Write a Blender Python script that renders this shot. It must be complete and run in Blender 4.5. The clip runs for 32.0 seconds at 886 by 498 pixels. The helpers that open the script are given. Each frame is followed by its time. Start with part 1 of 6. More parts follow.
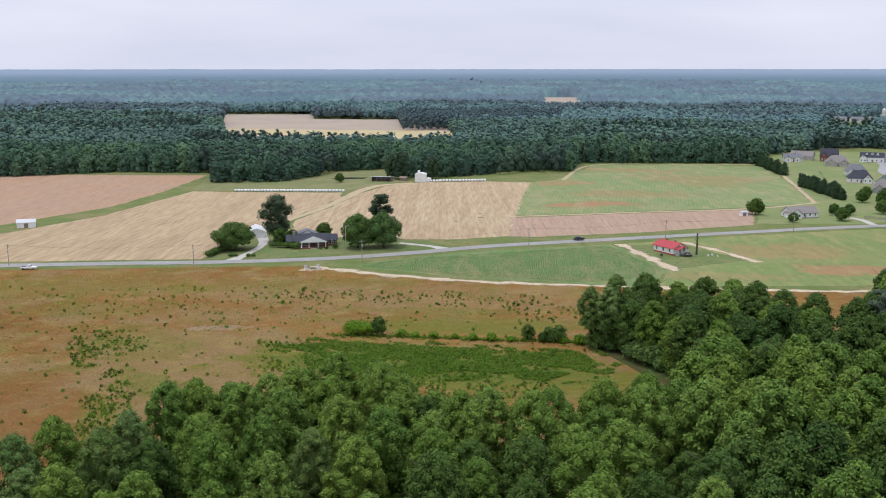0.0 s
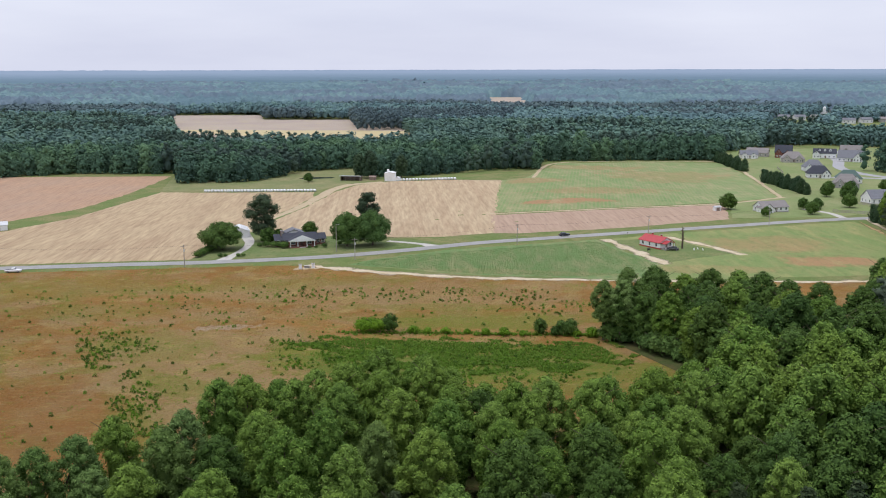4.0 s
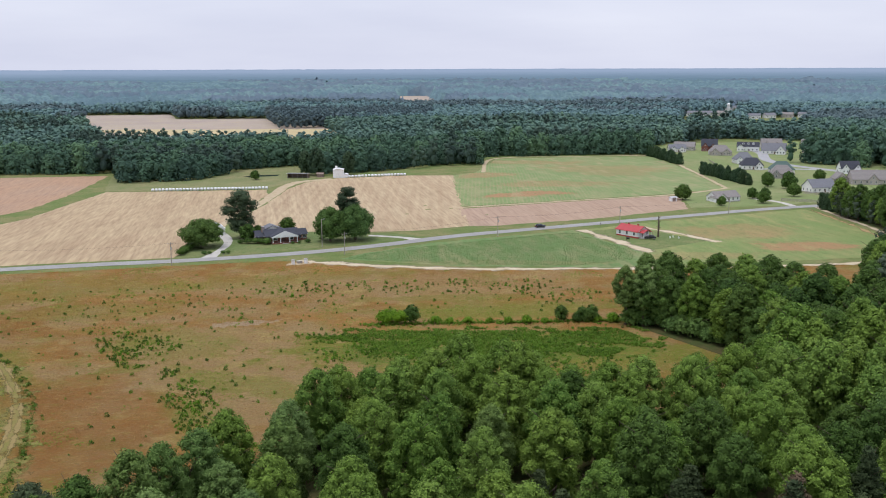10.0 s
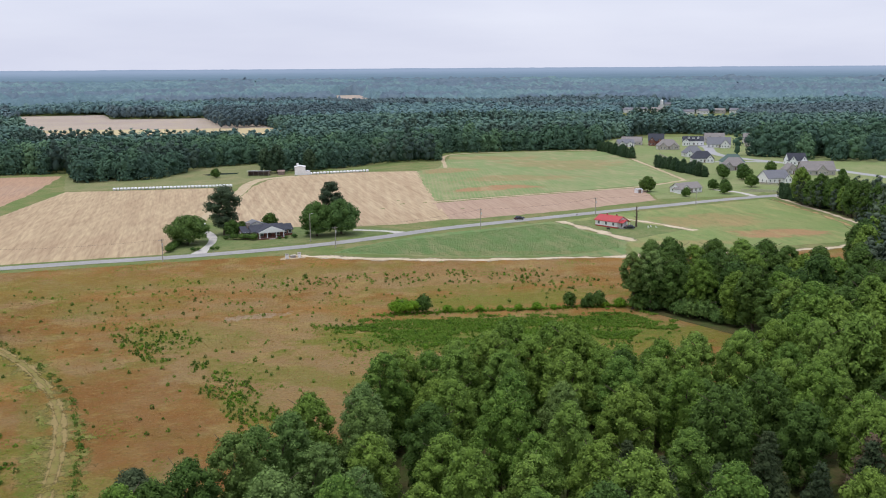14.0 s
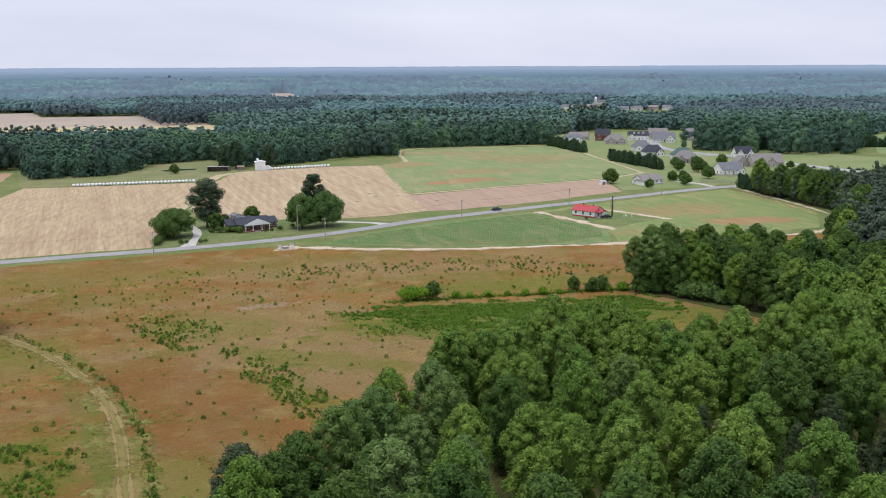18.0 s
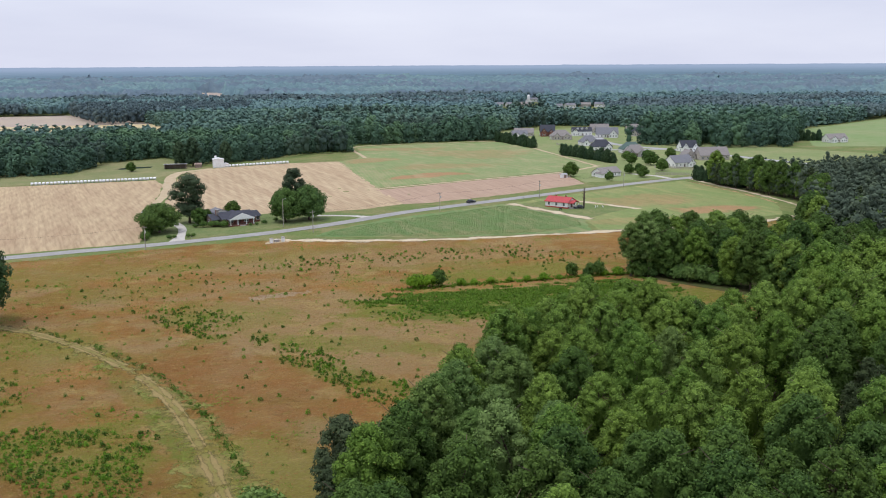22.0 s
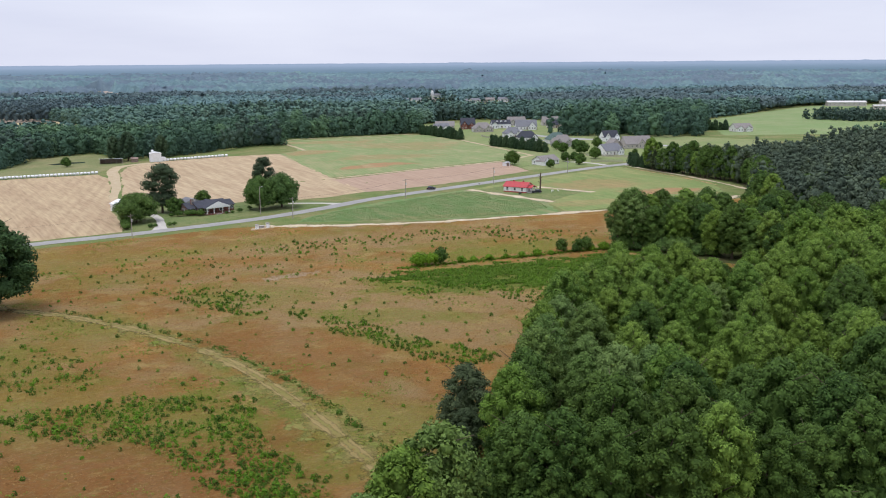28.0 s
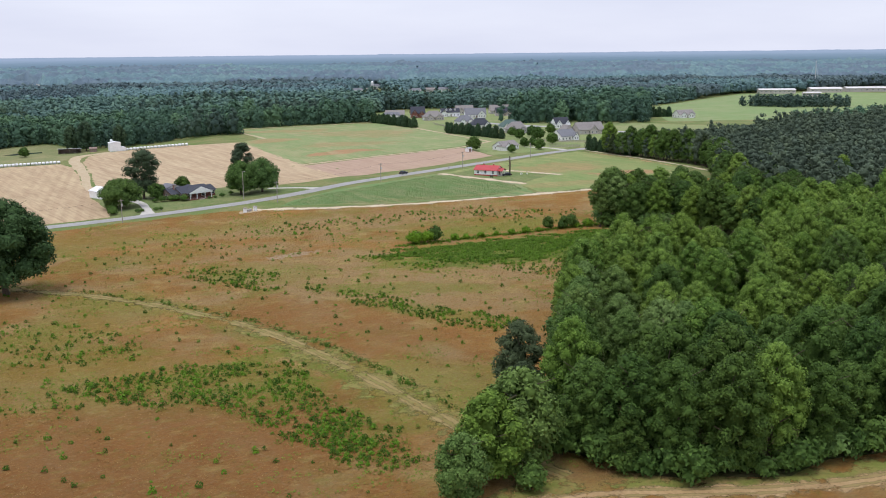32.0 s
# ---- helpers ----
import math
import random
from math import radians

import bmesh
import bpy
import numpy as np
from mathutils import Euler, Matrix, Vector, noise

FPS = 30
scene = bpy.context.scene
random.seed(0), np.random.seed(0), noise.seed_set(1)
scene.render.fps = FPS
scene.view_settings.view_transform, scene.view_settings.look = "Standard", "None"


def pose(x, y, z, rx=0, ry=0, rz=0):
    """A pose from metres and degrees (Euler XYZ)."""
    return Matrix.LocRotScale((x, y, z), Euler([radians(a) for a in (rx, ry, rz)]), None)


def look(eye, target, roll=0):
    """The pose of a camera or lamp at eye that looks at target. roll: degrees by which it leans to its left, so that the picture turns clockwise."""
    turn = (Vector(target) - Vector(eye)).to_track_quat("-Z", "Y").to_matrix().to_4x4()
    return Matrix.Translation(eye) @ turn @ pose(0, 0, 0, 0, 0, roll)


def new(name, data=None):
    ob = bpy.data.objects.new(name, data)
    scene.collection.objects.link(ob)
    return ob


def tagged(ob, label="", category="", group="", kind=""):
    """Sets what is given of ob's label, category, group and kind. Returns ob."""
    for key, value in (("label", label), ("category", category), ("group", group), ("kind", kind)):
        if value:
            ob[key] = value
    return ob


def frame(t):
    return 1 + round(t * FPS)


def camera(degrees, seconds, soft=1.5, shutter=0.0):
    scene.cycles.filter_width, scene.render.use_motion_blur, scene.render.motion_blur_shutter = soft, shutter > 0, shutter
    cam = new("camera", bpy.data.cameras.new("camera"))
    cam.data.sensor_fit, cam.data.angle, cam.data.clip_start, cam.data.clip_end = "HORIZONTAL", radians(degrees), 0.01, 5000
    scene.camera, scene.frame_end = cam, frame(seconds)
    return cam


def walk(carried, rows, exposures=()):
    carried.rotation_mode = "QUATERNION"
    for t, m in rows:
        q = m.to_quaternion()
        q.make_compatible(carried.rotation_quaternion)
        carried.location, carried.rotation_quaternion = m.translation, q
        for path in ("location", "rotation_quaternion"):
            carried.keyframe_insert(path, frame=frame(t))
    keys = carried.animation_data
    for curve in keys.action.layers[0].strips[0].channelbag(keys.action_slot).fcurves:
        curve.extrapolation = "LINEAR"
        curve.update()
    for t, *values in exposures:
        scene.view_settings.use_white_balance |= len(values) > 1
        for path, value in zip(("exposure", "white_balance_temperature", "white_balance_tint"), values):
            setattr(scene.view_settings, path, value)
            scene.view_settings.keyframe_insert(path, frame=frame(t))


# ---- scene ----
DEG_LENS = 48.06
# seconds, eye x y z, heading to the right, pitch, roll
PATH = [
    (0, 0.0, 0.0, 75.0, 0.001, -10.6, -0.023),
    (3, -15.52, -0.35, 74.1, 2.728, -10.566, -0.113),
    (6, -31.44, 0.6, 72.89, 5.527, -10.547, -0.113),
    (9, -50.11, 2.3, 71.62, 8.745, -10.566, -0.117),
    (13, -75.44, 3.81, 69.68, 13.227, -10.577, -0.352),
    (17, -100.14, 5.33, 67.16, 17.653, -10.641, -0.277),
    (19, -113.73, 7.31, 65.97, 20.102, -10.66, -0.232),
    (23, -139.39, 8.36, 64.3, 24.668, -10.705, -0.339),
    (25, -152.24, 10.56, 63.2, 26.96, -10.735, -0.378),
    (28, -170.77, 12.17, 61.18, 30.319, -10.799, -0.425),
    (30, -183.32, 12.77, 60.17, 32.498, -11.002, -0.354),
    (32, -194.15, 13.96, 58.81, 34.477, -11.273, -0.599),
]


def aimed(x, y, z, head, pitch, roll):
    h, p = radians(head), radians(pitch)
    way = Vector((math.sin(h) * math.cos(p), math.cos(h) * math.cos(p), math.sin(p)))
    return look((x, y, z), Vector((x, y, z)) + 100 * way, roll)


cam = camera(DEG_LENS, 32.0, soft=1.0)
walk(cam, [(row[0], aimed(*row[1:])) for row in PATH], [(0, -0.06), (12, -0.06), (19, -0.03), (25, -0.02), (32, 0.04)])

# ---- sky and sun: a bright, hazy overcast ----
world = bpy.data.worlds.new("world")
scene.world = world
world.use_nodes = True
wn, wl = world.node_tree.nodes, world.node_tree.links
wn.clear()
SUN_EL, SUN_AZ = 76.0, 262.0
sky = wn.new("ShaderNodeTexSky")
sky.sky_type, sky.sun_disc = "NISHITA", False
sky.sun_elevation, sky.sun_rotation = radians(SUN_EL), radians(SUN_AZ)
sky_dim = wn.new("ShaderNodeVectorMath")
sky_dim.operation = "SCALE"
sky_dim.inputs["Scale"].default_value = 0.09
wl.new(sky.outputs[0], sky_dim.inputs[0])
wc = wn.new("ShaderNodeTexCoord")
wmap = wn.new("ShaderNodeMapping")
wmap.inputs["Scale"].default_value = (1.0, 1.0, 6.0)
wl.new(wc.outputs["Generated"], wmap.inputs[0])
wnoise = wn.new("ShaderNodeTexNoise")
wnoise.inputs["Scale"].default_value, wnoise.inputs["Detail"].default_value = 2.2, 5.0
wl.new(wmap.outputs[0], wnoise.inputs["Vector"])
wramp = wn.new("ShaderNodeValToRGB")
wramp.color_ramp.elements[0].position, wramp.color_ramp.elements[0].color = 0.3, (0.715, 0.75, 0.935, 1)
wramp.color_ramp.elements[1].position, wramp.color_ramp.elements[1].color = 0.72, (0.895, 0.925, 1.075, 1)
wl.new(wnoise.outputs[0], wramp.inputs[0])
wmix = wn.new("ShaderNodeMixRGB")
wmix.inputs[0].default_value = 0.9
wl.new(sky_dim.outputs[0], wmix.inputs[1])
wl.new(wramp.outputs[0], wmix.inputs[2])
wbg = wn.new("ShaderNodeBackground")
wsep = wn.new("ShaderNodeSeparateXYZ")
wl.new(wc.outputs["Generated"], wsep.inputs[0])
wup = wn.new("ShaderNodeMapRange")
wup.inputs["From Min"].default_value, wup.inputs["From Max"].default_value = 0.25, 0.95
wup.inputs["To Min"].default_value, wup.inputs["To Max"].default_value = 1.0, 1.55
wl.new(wsep.outputs["Z"], wup.inputs["Value"])
wl.new(wup.outputs[0], wbg.inputs["Strength"])
wl.new(wmix.outputs[0], wbg.inputs[0])
wout = wn.new("ShaderNodeOutputWorld")
wl.new(wbg.outputs[0], wout.inputs[0])

sun_data = bpy.data.lights.new("sun", "SUN")
sun_data.energy, sun_data.angle, sun_data.color = 1.75, radians(18), (1.0, 0.975, 0.94)
sun = new("sun", sun_data)
sun.matrix_world = pose(0, 0, 300, 90 - SUN_EL, 0, 180 - SUN_AZ)


# ---- materials ----
class Nodes:
    """A short way to write a node material."""

    def __init__(self, name):
        self.mat = bpy.data.materials.new(name)
        self.mat.use_nodes = True
        self.tree = self.mat.node_tree
        self.tree.nodes.clear()
        self.coord = self.add("ShaderNodeTexCoord")

    def add(self, kind, **inputs):
        n = self.tree.nodes.new(kind)
        for key, value in inputs.items():
            self.feed(n.inputs[key.replace("_", " ")], value)
        return n

    def feed(self, socket, value):
        if isinstance(value, bpy.types.NodeSocket):
            self.tree.links.new(value, socket)
        elif isinstance(value, (tuple, list)) and len(value) == 3 and socket.type == "RGBA":
            socket.default_value = (*value, 1)
        else:
            socket.default_value = value

    def math(self, op, a, b=0.0, clamp=False):
        n = self.add("ShaderNodeMath")
        n.operation, n.use_clamp = op, clamp
        self.feed(n.inputs[0], a)
        self.feed(n.inputs[1], b)
        return n.outputs[0]

    def mix(self, fac, a, b, blend="MIX"):
        n = self.add("ShaderNodeMixRGB")
        n.blend_type = blend
        self.feed(n.inputs[0], fac)
        self.feed(n.inputs[1], a)
        self.feed(n.inputs[2], b)
        return n.outputs[0]

    def place(self, turn=0.0, stretch=(1, 1, 1), source="Object"):
        n = self.add("ShaderNodeMapping")
        n.inputs["Rotation"].default_value = (0, 0, radians(turn))
        n.inputs["Scale"].default_value = stretch
        self.tree.links.new(self.coord.outputs[source], n.inputs[0])
        return n.outputs[0]

    def noise(self, scale, lo=0.35, hi=0.65, detail=4.0, turn=0.0, stretch=(1, 1, 1), rough=0.55):
        n = self.add("ShaderNodeTexNoise", Vector=self.place(turn, stretch), Scale=scale, Detail=detail, Roughness=rough)
        return self.span(n.outputs[0], lo, hi)

    def span(self, value, lo, hi):
        n = self.add("ShaderNodeMapRange", Value=value, From_Min=lo, From_Max=hi)
        n.interpolation_type = "SMOOTHSTEP"
        return n.outputs[0]

    def rows(self, width, turn, wobble=0.6, lo=0.3, hi=0.7):
        n = self.add("ShaderNodeTexWave", Vector=self.place(turn), Scale=0.314 / width, Distortion=wobble, Detail=2.0, Detail_Scale=0.15)
        return self.span(n.outputs["Fac"], lo, hi)

    def patch(self, cx, cy, rx, ry, turn=0.0, ragged=0.5, scale=0.08):
        """1 inside an ellipse on the ground, 0 outside, with a ragged rim."""
        m = self.add("ShaderNodeMapping")
        m.vector_type = "TEXTURE"
        m.inputs["Location"].default_value = (cx, cy, 0)
        m.inputs["Rotation"].default_value = (0, 0, radians(turn))
        m.inputs["Scale"].default_value = (rx, ry, 1000)
        self.tree.links.new(self.coord.outputs["Object"], m.inputs[0])
        ln = self.add("ShaderNodeVectorMath")
        ln.operation = "LENGTH"
        self.tree.links.new(m.outputs[0], ln.inputs[0])
        n = self.add("ShaderNodeTexNoise", Vector=self.coord.outputs["Object"], Scale=scale, Detail=5.0, Roughness=0.65)
        far = self.math("ADD", ln.outputs["Value"], self.math("MULTIPLY", self.math("SUBTRACT", n.outputs[0], 0.5), 2.4 * ragged))
        return self.span(far, 1.15, 0.75)

    def done(self, color, rough=0.9, bump=None, bump_size=0.1, metal=0.0, spec=0.3, through_light=0.0, soft=0.0):
        b = self.add("ShaderNodeBsdfPrincipled", Base_Color=color, Roughness=rough, Metallic=metal)
        b.inputs["Specular IOR Level"].default_value = spec
        shader = b.outputs[0]
        if bump is not None:
            bn = self.add("ShaderNodeBump", Height=bump, Distance=bump_size, Strength=0.8)
            self.tree.links.new(bn.outputs[0], b.inputs["Normal"])
        if through_light:
            tr = self.add("ShaderNodeBsdfTranslucent", Color=color)
            mx = self.add("ShaderNodeMixShader")
            mx.inputs[0].default_value = through_light
            self.tree.links.new(shader, mx.inputs[1])
            self.tree.links.new(tr.outputs[0], mx.inputs[2])
            shader = mx.outputs[0]
        if soft:
            # a strip of ground that thins out raggedly towards its sides
            at = self.add("ShaderNodeAttribute")
            at.attribute_name = "middle"
            rag = self.math("ADD", self.noise(0.5, 0.2, 0.8, 8.0, rough=0.7), self.noise(0.12, 0.3, 0.7, 4.0))
            cover = self.math("ADD", self.math("MULTIPLY", at.outputs["Fac"], 1.6), self.math("MULTIPLY", self.math("SUBTRACT", rag, 1.25), soft))
            clear = self.add("ShaderNodeBsdfTransparent")
            mx = self.add("ShaderNodeMixShader", Fac=self.span(cover, 0.1, 1.0))
            self.tree.links.new(clear.outputs[0], mx.inputs[1])
            self.tree.links.new(shader, mx.inputs[2])
            shader = mx.outputs[0]
        out = self.add("ShaderNodeOutputMaterial")
        self.tree.links.new(shader, out.inputs[0])
        return self.mat


def plain(name, color, rough=0.7, vary=0.12, scale=1.5, metal=0.0, spec=0.4):
    n = Nodes(name)
    dark = tuple(c * (1 - vary) for c in color)
    c = n.mix(n.noise(scale, 0.3, 0.7), color, dark)
    c = n.mix(n.math("MULTIPLY", n.noise(scale * 9, 0.4, 0.75), 0.5), c, tuple(k * (1 - 1.6 * vary) for k in color))
    return n.done(c, rough, metal=metal, spec=spec)


def leafy(name, color, tip, dark, through_light=0.2, grain=0.9):
    """Foliage: changes from tree to tree, from clump to clump and from leaf to leaf."""
    n = Nodes(name)
    info = n.add("ShaderNodeObjectInfo").outputs["Random"]
    island = n.add("ShaderNodeNewGeometry").outputs["Random Per Island"]
    c = n.mix(n.span(info, 0.1, 1.0), color, tip)
    other = n.math("FRACT", n.math("MULTIPLY", info, 13.7))
    c = n.mix(n.math("MULTIPLY", n.span(other, 0.55, 1.0), 0.6), c, (color[0] * 1.25, color[1] * 1.06, color[2]))
    c = n.mix(n.math("MULTIPLY", n.span(other, 0.45, 0.0), 0.6), c, (color[0] * 0.8, color[1] * 0.88, color[2] * 1.15))
    c = n.mix(n.math("MULTIPLY", n.noise(grain, 0.38, 0.68), 0.45), c, dark)
    c = n.mix(n.math("MULTIPLY", n.span(island, 0.6, 1.0), 0.6), c, tip)
    c = n.mix(n.math("MULTIPLY", n.span(island, 0.4, 0.0), 0.5), c, dark)
    return n.done(c, 0.7, spec=0.08, through_light=through_light)


def woods(name, color, tip, dark, scale=0.02, clumps=0.0):
    """Far woodland, where each tree takes its own shade from its tint."""
    n = Nodes(name)
    island = n.add("ShaderNodeNewGeometry").outputs["Random Per Island"]
    at = n.add("ShaderNodeAttribute")
    at.attribute_name = "tint"
    tree = at.outputs["Fac"]
    c = n.mix(n.noise(scale, 0.38, 0.62, 3.0), color, tuple(0.5 * (p + q) for p, q in zip(color, dark)))
    c = n.mix(n.math("MULTIPLY", n.span(tree, 0.45, 1.0), 0.85), c, tip)
    c = n.mix(n.math("MULTIPLY", n.span(tree, 0.5, 0.0), 0.8), c, dark)
    c = n.mix(n.math("MULTIPLY", n.span(island, 0.5, 1.0), 0.2), c, tip)
    c = n.mix(n.math("MULTIPLY", n.span(island, 0.4, 0.0), 0.22), c, dark)
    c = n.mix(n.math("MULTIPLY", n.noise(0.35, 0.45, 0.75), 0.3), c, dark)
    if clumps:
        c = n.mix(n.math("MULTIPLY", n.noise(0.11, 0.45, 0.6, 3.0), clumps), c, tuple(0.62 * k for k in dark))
    return n.done(c, 0.85, spec=0.08)


def grass_mat(name, color, dry, lush, scale=0.05, soft=0.0):
    n = Nodes(name)
    c = n.mix(n.noise(scale, 0.36, 0.66), color, dry)
    c = n.mix(n.math("MULTIPLY", n.noise(scale * 4, 0.45, 0.7), 0.8), c, lush)
    fine = n.noise(1.3, 0.3, 0.75, 6.0)
    c = n.mix(n.math("MULTIPLY", fine, 0.45), c, tuple(k * 0.55 for k in color))
    return n.done(c, 0.95, bump=fine, bump_size=0.12, spec=0.1, soft=soft)


M_GROUND = grass_mat("roadside_grass", (0.14, 0.185, 0.06), (0.23, 0.21, 0.095), (0.10, 0.155, 0.04))
M_LAWN = grass_mat("lawn_grass", (0.14, 0.185, 0.068), (0.20, 0.21, 0.09), (0.105, 0.16, 0.048), 0.09)
M_SUBLAWN = grass_mat("mown_lawn", (0.20, 0.25, 0.10), (0.26, 0.265, 0.13), (0.165, 0.225, 0.08), 0.04)
M_PALEFIELD = grass_mat("pale_pasture", (0.20, 0.275, 0.115), (0.25, 0.285, 0.14), (0.17, 0.25, 0.09), 0.02)
M_DRYLAWN = grass_mat("dry_pasture", (0.185, 0.205, 0.09), (0.26, 0.235, 0.12), (0.15, 0.19, 0.07), 0.05)
M_GRAIN = grass_mat("ripe_grain", (0.50, 0.42, 0.24), (0.46, 0.37, 0.21), (0.52, 0.45, 0.26), 0.02)
M_FARFIELD = grass_mat("far_stubble", (0.40, 0.335, 0.27), (0.35, 0.285, 0.25), (0.42, 0.35, 0.24), 0.012)


def meadow_material():
    """Dry sorrel-red meadow with grey-brown, straw and green stretches."""
    n = Nodes("meadow")
    rust, orange, straw, taupe, green = (0.270, 0.130, 0.032), (0.355, 0.182, 0.050), (0.41, 0.315, 0.112), (0.345, 0.245, 0.118), (0.18, 0.21, 0.03)
    c = n.mix(n.noise(0.035, 0.35, 0.65), rust, orange)
    c = n.mix(n.math("MULTIPLY", n.noise(0.06, 0.42, 0.68, 6.0), 0.8), c, taupe)
    big = n.patch(-58, 240, 34, 58, 25, 0.9, 0.04)
    c = n.mix(n.math("MULTIPLY", big, 0.75), c, taupe)
    c = n.mix(n.math("MULTIPLY", n.patch(-20, 315, 55, 18, -5, 0.9, 0.05), 0.6), c, taupe)
    c = n.mix(n.math("MULTIPLY", n.noise(0.11, 0.5, 0.7, 6.0), 0.7), c, straw)
    c = n.mix(n.math("MULTIPLY", n.noise(0.07, 0.52, 0.7, 6.0, 30), 0.5), c, green)
    for cx, cy, rx, ry, turn, much in (
        (-6, 243, 52, 17, -8, 1.0), (-4, 242, 40, 12, -8, 0.8), (-129, 186, 20, 5, 7, 0.75), (-128, 167, 14, 9, 30, 0.6), (-72, 200, 5, 22, 28, 0.6), (-94, 264, 9, 4, 28, 0.6), (-93, 241, 8, 4, 20, 0.6), (-50, 252, 12, 4, 30, 0.6), (-151, 232, 12, 6, 45, 0.6), (8, 282, 36, 8, -4, 0.75), (-2, 300, 30, 4, -4, 0.5), (-62, 222, 26, 7, -38, 0.6), (-84, 262, 14, 20, 30, 0.45), (-128, 172, 16, 16, 20, 0.6),
        (-113, 150, 12, 14, 0, 0.55), (10, 285, 40, 10, -5, 0.5), (-130, 330, 40, 18, 5, 0.4), (-112, 205, 5, 34, 8, 0.5), (-95, 160, 10, 18, 20, 0.3),
        (-110, 300, 26, 10, 0, 0.35), (-92, 150, 10, 14, 20, 0.35), (28, 226, 30, 12, 10, 0.75), (-126, 250, 26, 8, -58, 0.5), (-150, 200, 18, 30, 0, 0.4), (-60, 330, 50, 8, 8, 0.35),
    ):
        c = n.mix(n.math("MULTIPLY", n.patch(cx, cy, rx, ry, turn, 0.9, 0.12), much), c, green)
    c = n.mix(n.math("MULTIPLY", n.patch(-4, 241, 44, 13, -8, 1.0, 0.1), 0.85), c, (0.105, 0.185, 0.022))
    c = n.mix(n.math("MULTIPLY", n.patch(-160, 150, 42, 34, 10, 0.9, 0.06), 0.7), c, (0.25, 0.108, 0.034))
    c = n.mix(n.math("MULTIPLY", n.patch(-96, 205, 17, 42, 12, 0.9, 0.06), 0.55), c, (0.26, 0.115, 0.034))
    c = n.mix(n.math("MULTIPLY", n.patch(-100, 150, 9, 26, 8, 0.9, 0.12), 0.75), c, (0.27, 0.25, 0.062))
    c = n.mix(n.math("MULTIPLY", n.patch(-110.5, 180, 2.6, 20, 3, 0.9, 0.2), 0.8), c, (0.14, 0.21, 0.03))
    c = n.mix(n.math("MULTIPLY", n.patch(-135, 240, 14, 26, -35, 1.0, 0.12), 0.45), c, (0.20, 0.21, 0.04))
    c = n.mix(n.math("MULTIPLY", n.patch(-66, 281, 9, 2.6, 10, 1.3, 0.35), 0.55), c, (0.45, 0.38, 0.29))
    c = n.mix(n.math("MULTIPLY", n.noise(0.32, 0.52, 0.66, 8.0, 10, (1, 1.5, 1), 0.65), 0.3), c, green)
    c = n.mix(n.math("MULTIPLY", n.noise(0.22, 0.52, 0.68, 8.0, 70, (1, 1.8, 1), 0.65), 0.45), c, straw)
    c = n.mix(n.math("MULTIPLY", n.noise(0.9, 0.5, 0.66, 6.0, -20, (1, 1.4, 1), 0.7), 0.45), c, (0.30, 0.22, 0.12))
    fine = n.noise(1.4, 0.34, 0.66, 8.0, 20, (1, 1.6, 1), 0.75)
    c = n.mix(n.math("MULTIPLY", fine, 0.42), c, (0.15, 0.08, 0.03))
    c = n.mix(n.math("MULTIPLY", n.noise(2.2, 0.52, 0.7, 6.0, 50, (1, 1.8, 1), 0.75), 0.3), c, (0.40, 0.25, 0.11))
    c = n.mix(n.math("MULTIPLY", n.noise(0.6, 0.54, 0.7, 8.0, -30, (1, 2.2, 1), 0.7), 0.36), c, (0.10, 0.125, 0.03))
    return n.done(c, 0.95, bump=fine, bump_size=0.3, spec=0.08)


M_MEADOW = meadow_material()


def stubble(name, turn, base, gold, brown, width=3.2):
    n = Nodes(name)
    c = n.mix(n.noise(0.02, 0.35, 0.65), base, gold)
    c = n.mix(n.math("MULTIPLY", n.rows(width * 1.5, turn, 0.12), 0.26), c, brown)
    c = n.mix(n.math("MULTIPLY", n.rows(width * 4.3, turn, 0.15), 0.3), c, gold)
    c = n.mix(n.math("MULTIPLY", n.noise(0.2, 0.47, 0.62, 6.0, turn, (1, 0.03, 1)), 0.28), c, brown)
    c = n.mix(n.math("MULTIPLY", n.noise(0.32, 0.5, 0.62, 6.0, turn, (1, 0.025, 1)), 0.4), c, tuple(1.12 * k for k in gold))
    c = n.mix(n.math("MULTIPLY", n.noise(0.5, 0.5, 0.75, 6.0, turn, (1, 0.025, 1)), 0.35), c, tuple(0.85 * k for k in brown))
    fine = n.noise(0.9, 0.35, 0.7, 8.0, turn, (1, 0.08, 1))
    c = n.mix(n.math("MULTIPLY", fine, 0.4), c, tuple(0.6 * k for k in brown))
    return n.done(c, 0.9, bump=fine, bump_size=0.12, spec=0.1)


M_WHEAT_A = stubble("stubble_west", 17, (0.405, 0.305, 0.19), (0.455, 0.355, 0.22), (0.295, 0.20, 0.125))
M_WHEAT_B = stubble("stubble_east", 9.6, (0.415, 0.318, 0.20), (0.465, 0.368, 0.235), (0.31, 0.208, 0.13))
M_FALLOW = stubble("fallow_soil", 15, (0.375, 0.265, 0.185), (0.40, 0.258, 0.165), (0.33, 0.22, 0.155), 5.0)
M_PINK = stubble("pink_soil", -72, (0.375, 0.268, 0.195), (0.395, 0.288, 0.21), (0.335, 0.225, 0.16), 2.2)


